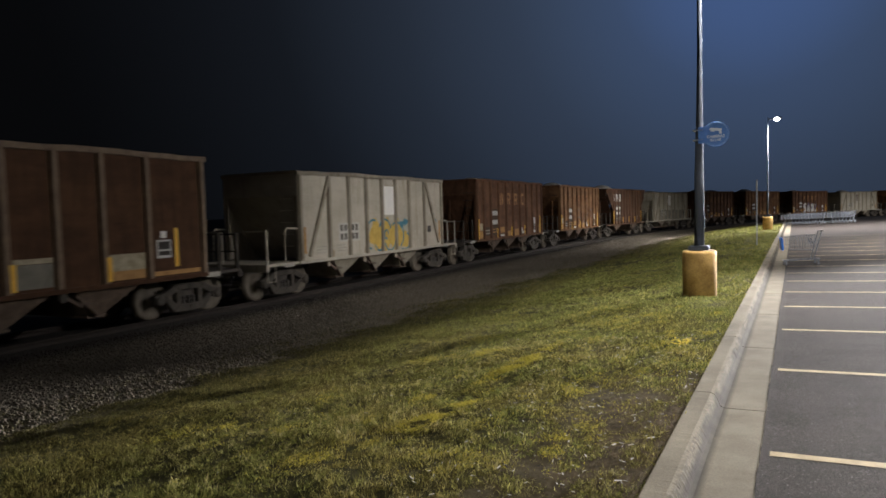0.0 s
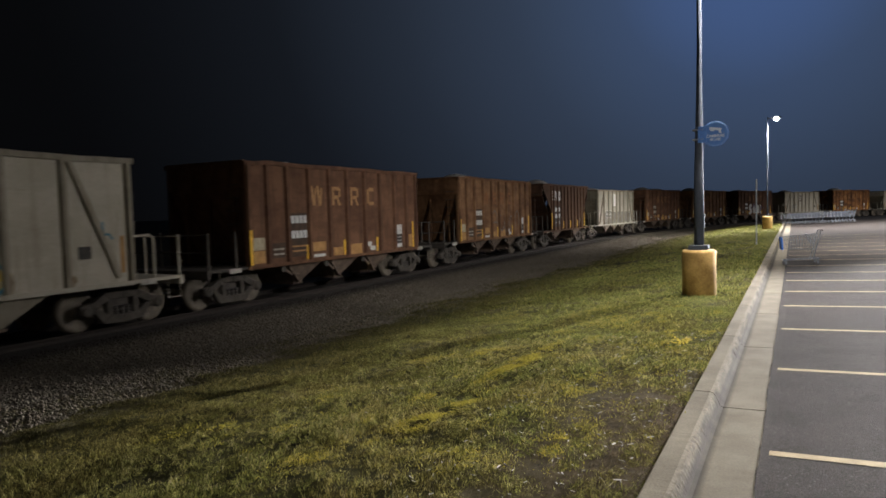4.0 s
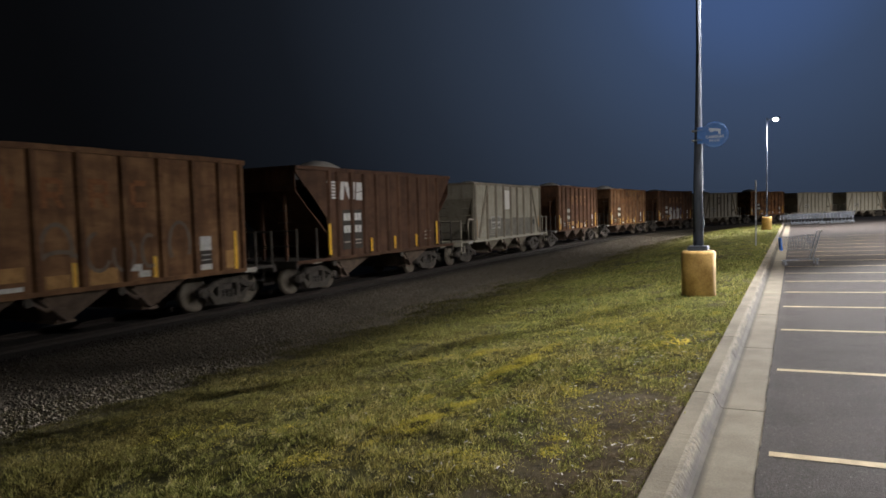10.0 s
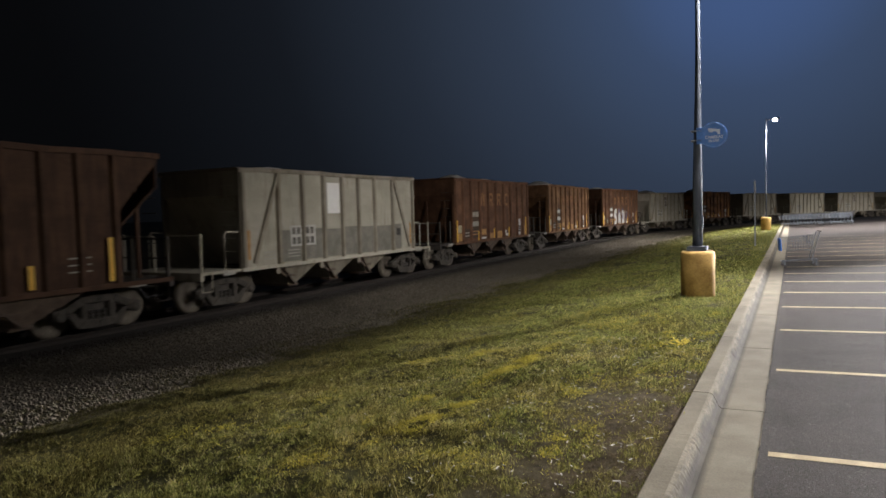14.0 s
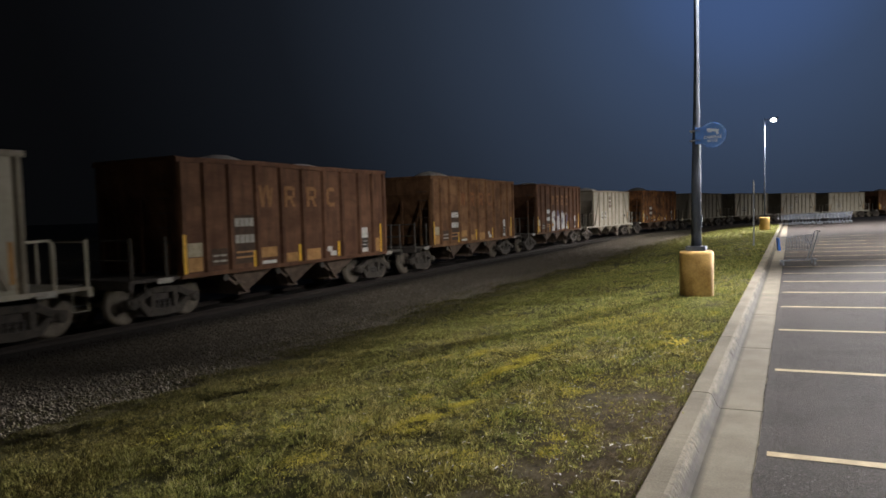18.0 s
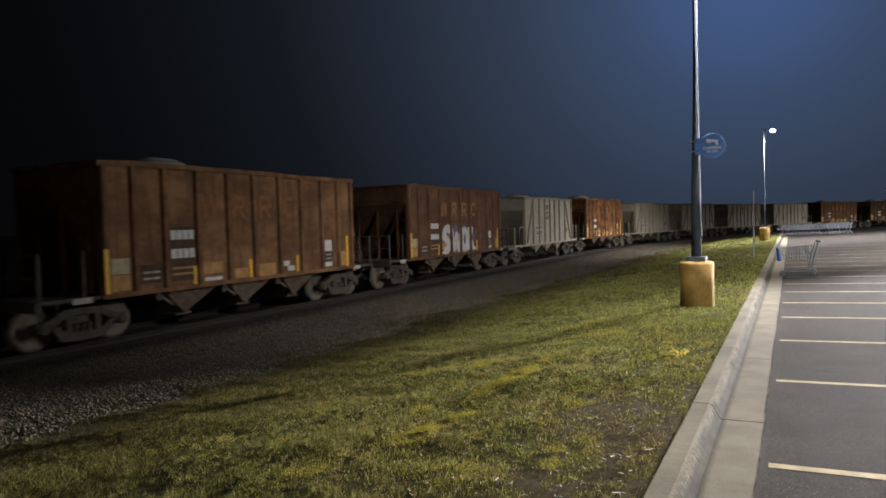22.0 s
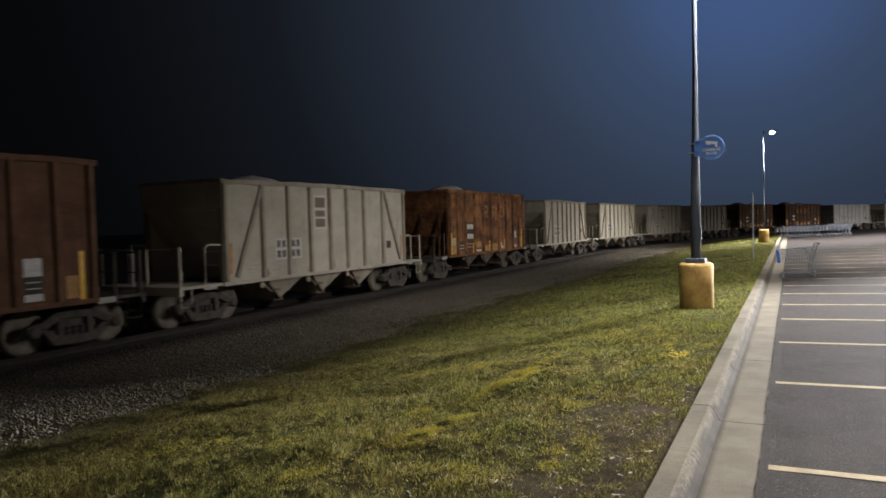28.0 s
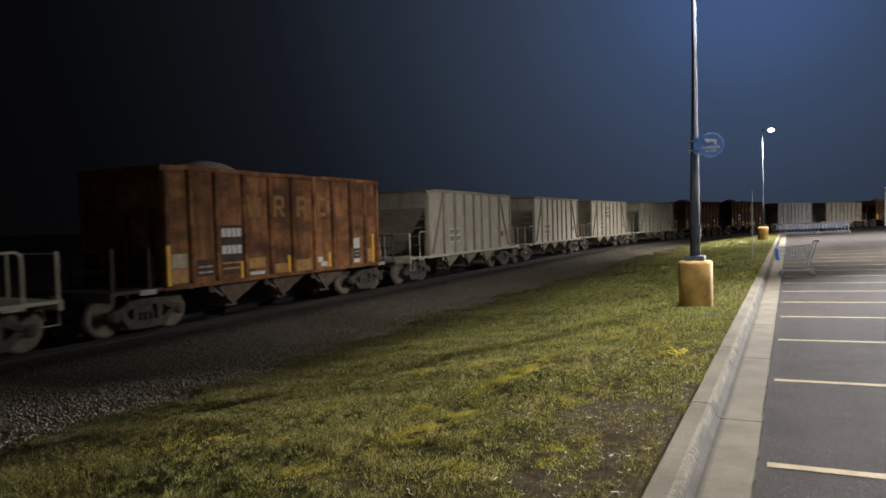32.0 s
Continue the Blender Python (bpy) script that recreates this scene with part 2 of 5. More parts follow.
def asphalt_mat():
    m, n, l, b = node_mat("asphalt", .9)
    b.inputs["Specular IOR Level"].default_value = .10
    v = coords(n, l)
    big = ramp(n, l, noise_at(n, l, v, .28, 5, .6), [(.3, (.0188, .0156, .0140)), (.7, (.0330, .0280, .0254))])
    grit = noise_at(n, l, v, 95, 4, .75)
    pale = n.new("ShaderNodeTexVoronoi")
    pale.inputs["Scale"].default_value = 110
    l.new(v, pale.inputs["Vector"])
    col = blend(n, l, 1.0, big, ramp(n, l, grit, [(.32, (.05, .05, .05)), (.70, (.95, .95, .95))]), "OVERLAY")
    chips = ramp(n, l, pale.outputs["Color"], [(.86, (0, 0, 0)), (.93, (1, 1, 1))])
    col = blend(n, l, chips, col, (.095, .088, .082))
    stain = ramp(n, l, noise_at(n, l, v, 1.3, 5, .65), [(.40, (.40, .39, .38)), (.50, (.5, .5, .5)), (.66, (.60, .59, .58))])
    col = blend(n, l, 1.0, col, stain, "OVERLAY")
    l.new(col, b.inputs["Base Color"])
    bump(n, l, b, grit, .8, .012)
    return m


M_GRAVEL, M_STONE, M_SOIL, M_BLADE, M_ASPHALT = gravel_mat(), stone_mat(), soil_mat(), blade_mat(), asphalt_mat()


def kerb_mat():
    """Weathered concrete: a rough pale nose, a dark brown face down to the dirt along the flow line, stains at two
    scales.
    """
    m, n, l, b = node_mat("weathered_concrete", .92)
    b.inputs["Specular IOR Level"].default_value = .2
    v = coords(n, l)
    oi = n.new("ShaderNodeObjectInfo")
    big = ramp(n, l, noise_at(n, l, v, 1.7, 5, .62), [(.32, (.096, .083, .059)), (.68, (.164, .144, .105))])
    tint = ramp(n, l, oi.outputs["Random"], [(0, (.44, .44, .44)), (1, (.55, .55, .54))])
    col = blend(n, l, 1.0, big, tint, "OVERLAY")
    fine = noise_at(n, l, v, 60, 5, .7)
    col = blend(n, l, .8, col, ramp(n, l, fine, [(.28, (.36, .36, .36)), (.72, (.64, .64, .64))]), "OVERLAY")
    sep = n.new("ShaderNodeSeparateXYZ")
    l.new(v, sep.inputs[0])
    # dark brown over the kerb face and along the flow line
    mr = n.new("ShaderNodeMapRange")
    mr.inputs["From Min"].default_value, mr.inputs["From Max"].default_value = -.52, -.575
    l.new(sep.outputs["X"], mr.inputs["Value"])
    mr2 = n.new("ShaderNodeMapRange")
    mr2.inputs["From Min"].default_value, mr2.inputs["From Max"].default_value = -.665, -.645
    l.new(sep.outputs["X"], mr2.inputs["Value"])
    mul = n.new("ShaderNodeMath")
    mul.operation = "MULTIPLY"
    l.new(mr.outputs[0], mul.inputs[0])
    l.new(mr2.outputs[0], mul.inputs[1])
    mul2 = n.new("ShaderNodeMath")
    mul2.operation = "MULTIPLY"
    l.new(mul.outputs[0], mul2.inputs[0])
    l.new(ramp(n, l, noise_at(n, l, v, 3.0, 4), [(.25, (.7, .7, .7)), (.6, (1, 1, 1))]), mul2.inputs[1])
    col = blend(n, l, mul2.outputs[0], col, (.017, .0135, .0085))
    spots = ramp(n, l, noise_at(n, l, v, 6.5, 3), [(.66, (0, 0, 0)), (.74, (.55, .55, .55))])
    col = blend(n, l, spots, col, (.10, .072, .045))
    # the worn nose shows pale aggregate and dark pits
    m3 = n.new("ShaderNodeMapRange")
    m3.inputs["From Min"].default_value, m3.inputs["From Max"].default_value = -.70, -.665
    l.new(sep.outputs["X"], m3.inputs["Value"])
    m4 = n.new("ShaderNodeMapRange")
    m4.inputs["From Min"].default_value, m4.inputs["From Max"].default_value = -.615, -.635
    l.new(sep.outputs["X"], m4.inputs["Value"])
    m5 = n.new("ShaderNodeMath")
    m5.operation = "MULTIPLY"
    l.new(m3.outputs[0], m5.inputs[0])
    l.new(m4.outputs[0], m5.inputs[1])
    m6 = n.new("ShaderNodeMath")
    m6.operation = "MULTIPLY"
    l.new(m5.outputs[0], m6.inputs[0])
    l.new(ramp(n, l, noise_at(n, l, v, 2.4, 3), [(.38, (.15, .15, .15)), (.6, (.9, .9, .9))]), m6.inputs[1])
    grains = ramp(n, l, noise_at(n, l, v, 30, 4, .7), [(.36, (.052, .042, .028)), (.50, (.090, .076, .054)), (.62, (.156, .136, .100))])
    col = blend(n, l, m6.outputs[0], col, grains)
    l.new(col, b.inputs["Base Color"])
    bump(n, l, b, fine, .35, .005)
    return m


M_KERB = kerb_mat()
M_STRIPE = mottled("worn_stripe_paint", (.225, .172, .090), (.325, .255, .142), 5, .85, 0, 70, .2, .003)
M_BOLLARD = mottled("yellow_concrete_paint", (.280, .165, .042), (.46, .295, .092), 3.2, .75, 0, 30, .3, .006)
M_TOP = mottled("worn_cream_highlight_paint", (.30, .21, .09), (.42, .32, .17), 6, .8)
M_POLE = mottled("painted_steel_pole", (.048, .058, .077), (.068, .079, .099), 2, .9, 0, 40, .05, .002)
M_GALV = mottled("weathered_galvanised", (.22, .23, .24), (.34, .35, .36), 6, .6, 0)
M_HEAD = mottled("lamp_housing", (.06, .06, .06), (.09, .09, .09), 5, .5)
M_BLUE = mottled("blue_sign_face", (.072, .185, .49), (.090, .215, .53), 8, .7, 0, 60, 0)
M_PALE = mottled("pale_sign_print", (.58, .64, .71), (.64, .70, .77), 10, .7, 0, 60, 0)
M_RIM = mottled("rim_print", (.22, .36, .62), (.26, .40, .66), 10, .8, 0, 60, 0)
M_CHROME = mottled("galvanised_wire", (.42, .43, .45), (.55, .56, .58), 12, .35, .8, 40, 0)
M_GREYWIRE = mottled("dull_wire", (.10, .112, .130), (.175, .190, .215), 12, .6, .2, 40, 0)
M_BLUEPL = mottled("blue_plastic", (.03, .13, .52), (.04, .17, .60), 9, .45, 0, 50, 0)
M_GREYPL = mottled("grey_plastic", (.28, .29, .30), (.36, .37, .38), 9, .5, 0, 50, 0)
M_RUBBER = mottled("grey_rubber", (.05, .05, .05), (.08, .08, .08), 9, .7)
M_PETAL = mottled("yellow_petal", (.50, .38, .02), (.62, .48, .03), 9, .7, 0, 50, 0)
m_weed, wn_, wl_, wb_ = node_mat("weed_leaf", .85)
wb_.inputs["Specular IOR Level"].default_value = .06
wg_ = wn_.new("ShaderNodeNewGeometry")
wl_.new(ramp(wn_, wl_, wg_.outputs["Random Per Island"], [(0, (.17, .158, .030)), (.6, (.36, .315, .055)), (1, (.60, .50, .085))]), wb_.inputs["Base Color"])
thin_leaf(wn_, wl_, wb_, wb_.inputs["Base Color"].links[0].from_socket)
M_WEED = m_weed
m_straw, sn_, sl_, sb_ = node_mat("dry_blade", .8)
sb_.inputs["Specular IOR Level"].default_value = .1
sg_ = sn_.new("ShaderNodeNewGeometry")
sl_.new(ramp(sn_, sl_, sg_.outputs["Random Per Island"], [(0, (.16, .135, .045)), (.6, (.36, .32, .13)), (1, (.62, .56, .30))]), sb_.inputs["Base Color"])
thin_leaf(sn_, sl_, sb_, sb_.inputs["Base Color"].links[0].from_socket)
M_STRAWB = m_straw
M_LITTER = mottled("pale_litter", (.38, .36, .34), (.50, .48, .45), 9, .8, 0, 50, 0)
M_GRAF_Y = mottled("spray_yellow", (.50, .33, .060), (.62, .43, .10), 5, .7)
M_GRAF_T = mottled("spray_teal", (.045, .16, .21), (.07, .22, .29), 5, .7)
M_GRAF_W = mottled("spray_white", (.46, .45, .43), (.62, .61, .58), 5, .7)
M_GRAF_P = mottled("spray_purple", (.09, .07, .12), (.14, .11, .18), 5, .7)
M_GRAF_G = mottled("spray_grey", (.135, .10, .075), (.19, .145, .11), 5, .75)
m_glow, gn_, gl_, gb_ = node_mat("lit_lamp_lens", .3)
gb_.inputs["Base Color"].default_value = (.8, .8, .78, 1)
gb_.inputs["Emission Color"].default_value = (1.0, .94, .84, 1)
gb_.inputs["Emission Strength"].default_value = 60
M_GLOW = m_glow


# ---- mesh helpers ----
def box(bm, x0, x1, y0, y1, z0, z1):
    v = [bm.verts.new(c) for c in ((x0, y0, z0), (x1, y0, z0), (x1, y1, z0), (x0, y1, z0), (x0, y0, z1), (x1, y0, z1), (x1, y1, z1), (x0, y1, z1))]
    for f in ((3, 2, 1, 0), (4, 5, 6, 7), (0, 1, 5, 4), (1, 2, 6, 5), (2, 3, 7, 6), (3, 0, 4, 7)):
        bm.faces.new([v[i] for i in f])
    return bm


def bar(bm, p, q, w, d, up=(0, 0, 1)):
    """A rectangular bar from p to q."""
    p, q = Vector(p), Vector(q)
    a = (q - p).normalized()
    s = a.cross(Vector(up))
    s = s.normalized() if s.length > 1e-4 else Vector((1, 0, 0))
    t = s.cross(a).normalized()
    ring = [[bm.verts.new(c + s * i * w / 2 + t * j * d / 2) for i, j in ((-1, -1), (1, -1), (1, 1), (-1, 1))] for c in (p, q)]
    for i in range(4):
        bm.faces.new((ring[0][i], ring[0][(i + 1) % 4], ring[1][(i + 1) % 4], ring[1][i]))
    bm.faces.new(ring[0][::-1])
    bm.faces.new(ring[1])
    return bm


def tube(bm, pts, r, seg=8):
    """A round tube along the points."""
    pts = [Vector(p) for p in pts]
    rings = []
    for i, p in enumerate(pts):
        a = (pts[min(i + 1, len(pts) - 1)] - pts[max(i - 1, 0)]).normalized()
        s = a.cross(Vector((0, 0, 1)))
        s = s.normalized() if s.length > 1e-3 else Vector((1, 0, 0))
        t = s.cross(a).normalized()
        rings.append([bm.verts.new(p + (s * math.cos(k * math.tau / seg) + t * math.sin(k * math.tau / seg)) * r) for k in range(seg)])
    for a, b in zip(rings, rings[1:]):
        for k in range(seg):
            bm.faces.new((a[k], a[(k + 1) % seg], b[(k + 1) % seg], b[k]))
    bm.faces.new(rings[0][::-1])
    bm.faces.new(rings[-1])
    return bm


def lathe(bm, profile, seg=24, axis="z", centre=(0, 0, 0)):
    """A turned body from (radius, height) pairs."""
    rings = []
    for r, h in profile:
        ring = []
        for k in range(seg):
            c, s = math.cos(k * math.tau / seg) * r, math.sin(k * math.tau / seg) * r
            p = (c, s, h) if axis == "z" else (h, c, s)
            ring.append(bm.verts.new(Vector(p) + Vector(centre)))
        rings.append(ring)
    for a, b in zip(rings, rings[1:]):
        for k in range(seg):
            bm.faces.new((a[k], a[(k + 1) % seg], b[(k + 1) % seg], b[k]))
    bm.faces.new(rings[0][::-1])
    bm.faces.new(rings[-1])
    return bm


def slab(bm, outline, x0, x1):
    """An outline of (y, z) pairs drawn out along x."""
    a = [bm.verts.new((x0, y, z)) for y, z in outline]
    b = [bm.verts.new((x1, y, z)) for y, z in outline]
    n = len(outline)
    for i in range(n):
        bm.faces.new((a[i], a[(i + 1) % n], b[(i + 1) % n], b[i]))
    bm.faces.new(a[::-1])
    bm.faces.new(b)
    return bm


def islands(bm):
    """The separate pieces of a mesh, each as a mesh of its own."""
    left, out = set(bm.faces), []
    while left:
        todo, got = [left.pop()], []
        while todo:
            f = todo.pop()
            got.append(f)
            for e in f.edges:
                for g in e.link_faces:
                    if g in left:
                        left.remove(g)
                        todo.append(g)
        nb, at = bmesh.new(), {}
        for f in got:
            for v in f.verts:
                if v not in at:
                    at[v] = nb.verts.new(v.co)
            nb.faces.new([at[v] for v in f.verts])
        out.append(nb)
    bm.free()
    return out


def mesh_of(name, bm, material):
    bmesh.ops.recalc_face_normals(bm, faces=bm.faces)
    me = bpy.data.meshes.new(name)
    bm.to_mesh(me)
    bm.free()
    me.materials.append(material)
    return me


def part(name, bm, material, parent=None, label="", smooth=False, at=None):
    me = bm if isinstance(bm, bpy.types.Mesh) else mesh_of(name, bm, material)
    if smooth:
        me.shade_smooth()
    ob = new(name, me)
    ob.parent = parent
    if at:
        ob.location = at
    if label:
        tagged(ob, label)
    return ob


def cloud(name, verts, faces, material):
    """One mesh from arrays of corners and triangles."""
    me = bpy.data.meshes.new(name)
    verts, faces = np.asarray(verts, np.float32), np.asarray(faces, np.int32)
    me.vertices.add(len(verts))
    me.vertices.foreach_set("co", verts.ravel())
    me.loops.add(faces.size)
    me.loops.foreach_set("vertex_index", faces.ravel())
    me.polygons.add(len(faces))
    me.polygons.foreach_set("loop_start", np.arange(len(faces), dtype=np.int32) * faces.shape[1])
    me.update(calc_edges=True)
    me.validate()
    me.materials.append(material)
    return new(name, me)


# ---- the line of the track: straight along the verge, then a bend to the right ----
TRACK_X, TRACK_H, BEND_AT, BEND_R, RAIL_Z = -14.26, 0.0074, 43.71, 128.42, -0.5


def on_track(s):
    """Place and heading (radians to the left of +y) at s metres along the centre line."""
    x, y, h = TRACK_X, 0.0, TRACK_H
    a = min(s, BEND_AT)
    x, y = x - a * math.sin(h), y + a * math.cos(h)
    if s > BEND_AT:
        h2 = h - (s - BEND_AT) / BEND_R
        x, y, h = x - (math.cos(h2) - math.cos(h)) * BEND_R, y - (math.sin(h2) - math.sin(h)) * BEND_R, h2
    return x, y, h


BX, BY, _ = on_track(BEND_AT)
CX, CY = BX + BEND_R * math.cos(TRACK_H), BY + BEND_R * math.sin(TRACK_H)


def beside(x, y):
    """Metres to the right of the centre line (arrays)."""
    straight = (x - TRACK_X) * math.cos(TRACK_H) + y * math.sin(TRACK_H)
    bend = BEND_R - np.hypot(x - CX, y - CY)
    return np.where(y < BY, straight, bend)


# ---- ground ----
def lie(x, y):
    """Height of the natural ground (arrays): the verge falls from the kerb to the foot of the ballast."""
    u = beside(x, y)
    k = np.clip((x + .8) / (-14.26 + 5.5 + .8), 0, 1)
    verge = .115 - .80 * (k * .55 + .45 * k * k * (3 - 2 * k))
    w = np.clip((y - 60) / 25, 0, 1)
    verge = verge * (1 - w) + w * np.minimum(verge, -.12 - .5 * np.clip((15 - u) / 10, 0, 1))
    under = np.clip((6.15 + .22 * np.sin(y * 1.1) + .16 * np.sin(y * 2.9 + 1) + .1 * np.sin(y * 7.3) - u) / 1.5, 0, 1)
    # shallow swells of the mown ground
    swell = .045 * np.sin(1.25 * x + .55 * y + .4) * np.sin(.8 * y - .45 * x) + .026 * np.sin(2.9 * x - 1.5 * y + 1.1) * np.sin(2.1 * y + 1.2 * x + 2) + .010 * np.sin(6.1 * x + 3.7 * y) * np.sin(5.3 * y - 4.4 * x)
    verge = verge + swell * np.clip((-.85 - x) / .8, 0, 1) * np.clip((45 - y) / 15, 0, 1)
    z = verge * (1 - under) + under * -.845
    z = np.where(x > -.79, np.where(y < 84, -.35, np.minimum(z, -.12)), z)
    return z


def steps(*runs):
    out = []
    for a, b, d in runs:
        out += list(np.arange(a, b, d))
    return np.array(out + [runs[-1][1]])


gx = steps((-2500, -200, 460), (-200, -30, 17), (-30, -10, 1), (-10, -1.2, .22), (-1.2, -.78, .07), (-.78, -.4, .1), (-.4, 40, 2.5), (40, 200, 20), (200, 2500, 460))
gy = steps((-2500, -200, 460), (-200, -20, 15), (-20, 1, 1.5), (1, 40, .22), (40, 90, .8), (90, 160, 3), (160, 400, 30), (400, 2800, 400))
GX, GY = np.meshgrid(gx, gy, indexing="ij")
near = (GX < -.8) & (GX > -12) & (GY > 0) & (GY < 60)
lump = np.array([[noise.noise((x * .9, y * .9, 3.0)) * .02 + noise.noise((x * 4, y * 4, 9.0)) * .008 for y in gy] for x in gx])
GZ = lie(GX, GY) + np.where(near, lump * np.clip((-.8 - GX) / .4, 0, 1), 0)
gi = np.arange(GX.size).reshape(GX.shape)
quads = np.stack([gi[:-1, :-1], gi[1:, :-1], gi[1:, 1:], gi[:-1, 1:]], -1).reshape(-1, 4)
ground = cloud("ground", np.stack([GX, GY, GZ], -1).reshape(-1, 3), quads, M_SOIL)
ground.data.shade_smooth()
tagged(ground, "patchy green and straw-coloured turf sloping to the railway", "ground", kind="structure")


def along(profile, s0, s1, ds, name, material):
    """A strip with the cross-section (offset to the right, height) along the track."""
    ss = np.arange(s0, s1 + ds / 2, ds)
    verts = []
    for s in ss:
        x, y, h = on_track(s)
        verts += [(x + u * math.cos(h), y + u * math.sin(h), z) for u, z in profile]
    k, n = len(profile), len(ss)
    i = np.arange((n - 1) * k).reshape(n - 1, k)[:, :-1]
    f = np.stack([i, i + 1, i + 1 + k, i + k], -1).reshape(-1, 4)
    return cloud(name, verts, f, material)


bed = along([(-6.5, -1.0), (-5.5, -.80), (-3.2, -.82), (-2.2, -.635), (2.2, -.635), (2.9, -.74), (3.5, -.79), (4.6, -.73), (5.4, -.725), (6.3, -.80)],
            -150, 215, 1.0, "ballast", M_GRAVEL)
tagged(bed, "grey crushed-stone ballast bed beside the track", "ballast", kind="structure")
for side in (-.7525, .7525):
    pr = [(-.07, -.665), (-.07, -.65), (-.012, -.63), (-.012, -.55), (-.036, -.535), (-.036, -.5), (.036, -.5), (.036, -.535), (.012, -.55), (.012, -.63), (.07, -.65), (.07, -.665)]
    tagged(along([(side + a, z) for a, z in pr], -150, 215, 1.0, "rail", M_RAIL), "worn steel rail on wooden sleepers", "rail", "rails of the track", "structure")

# ---- parking lot ----
def lot_z(x):
    return .026 * min(x + .22, 14) - .012 * max(x - 16, 0)


lot_x = [-.22, -.12, 2, 5, 9, 13.8, 16, 24, 40, 70]
lot_y = [-45, -10, 0] + [2 + .09 * k for k in range(260)] + [26 + .5 * k for k in range(80)] + [70, 84]
bm = bmesh.new()


def ragged(y):
    return noise.noise((y * 1.3, 4, 0)) * .010 + noise.noise((y * 9.0, 8, 0)) * .013 + abs(noise.noise((y * .9, 1, 3))) * -.012


top = [[bm.verts.new((x + (ragged(y) if i == 0 else 0), y, lot_z(x) + (.009 if i == 0 else 0))) for y in lot_y] for i, x in enumerate(lot_x)]
low = [[bm.verts.new((x + (ragged(y) if i == 0 else 0), y, -.3)) for y in lot_y] for i, x in enumerate(lot_x)]
for i in range(len(lot_x) - 1):
    for j in range(len(lot_y) - 1):
        bm.faces.new((top[i][j], top[i + 1][j], top[i + 1][j + 1], top[i][j + 1]))
for j in range(len(lot_y) - 1):
    bm.faces.new((low[0][j], top[0][j], top[0][j + 1], low[0][j + 1]))
    bm.faces.new((low[-1][j], low[-1][j + 1], top[-1][j + 1], top[-1][j]))
for i in range(len(lot_x) - 1):
    bm.faces.new((low[i][0], low[i + 1][0], top[i + 1][0], top[i][0]))
    bm.faces.new((low[i][-1], top[i][-1], top[i + 1][-1], low[i + 1][-1]))
lot = part("parking_lot", bm, M_ASPHALT)
tagged(lot, "dark grey asphalt parking lot lit by lamps", "parking lot", kind="structure")

STRIPE_Y = [-.2, 2.6, 5.43, 8.27, 10.95, 13.44, 15.65, 17.83, 19.89, 22.0, 24.15, 26.3, 28.5, 30.8, 33.2, 35.7, 38.3, 41.0]
for y in STRIPE_Y:
    bm = bmesh.new()
    n = 14
    rows = []
    for i in range(n + 1):
        x = -.16 + 5.7 * i / n
        w = .052 + noise.noise((x * 2.3, y, 1)) * .006
        z = lot_z(x) + .004
        rows.append([bm.verts.new((x, y - w, z)), bm.verts.new((x, y + w, z))])
    for a, b in zip(rows, rows[1:]):
        bm.faces.new((a[0], b[0], b[1], a[1]))
    part("stall_line", bm, M_STRIPE, lot, "pale worn painted stall line")

# kerb and gutter, cast in lengths
KERB = [(-.835, -.3), (-.835, .118), (-.823, .13), (-.685, .13), (-.655, .118), (-.635, .085), (-.60, .012), (-.575, -.004), (-.17, .004), (-.17, -.3)]
kerb_run = new("kerb")
tagged(kerb_run, "pale concrete kerb with gutter along the verge", "kerb", kind="structure")


def kerb_mesh(seed):
    bm = bmesh.new()
    rings = []
    L, n = 2.912, 150
    for j in range(n + 1):
        y = L * j / n
        fade = min(1, j / 4, (n - j) / 4)
        ring = []
        for i, (x, z) in enumerate(KERB):
            chip = noise.noise((x * 9 + seed * 5.3, y * 2.2, seed * 3.1)) * .008
            worn = .4 + .9 * max(0, noise.noise((3, y * 1.1, seed * 7.7)) + .3)
            chip += (noise.noise((x * 30, y * 27 + seed * 9, i * 2.0)) * .011 + noise.noise((x * 60, y * 61 + seed * 9, i * 3.0)) * .007) * worn
            chip *= fade * (.75 if i in (4, 5) else .35 if i == 3 else .02)
            ring.append(bm.verts.new((x + chip, y, z + (chip * .7 if 0 < i < 9 else 0))))
        rings.append(ring)
    k = len(KERB)
    for a, b in zip(rings, rings[1:]):
        for i in range(k - 1):
            bm.faces.new((a[i], b[i], b[i + 1], a[i + 1]))
    bm.faces.new(rings[0])
    bm.faces.new(rings[-1][::-1])
    return mesh_of("kerb_length", bm, M_KERB)


kerb_meshes = [kerb_mesh(i) for i in range(4)]
for i in range(-8, 27):
    part("kerb_length", kerb_meshes[i % 4], M_KERB, kerb_run, at=(0, 6.55 + 2.93 * i, 0))


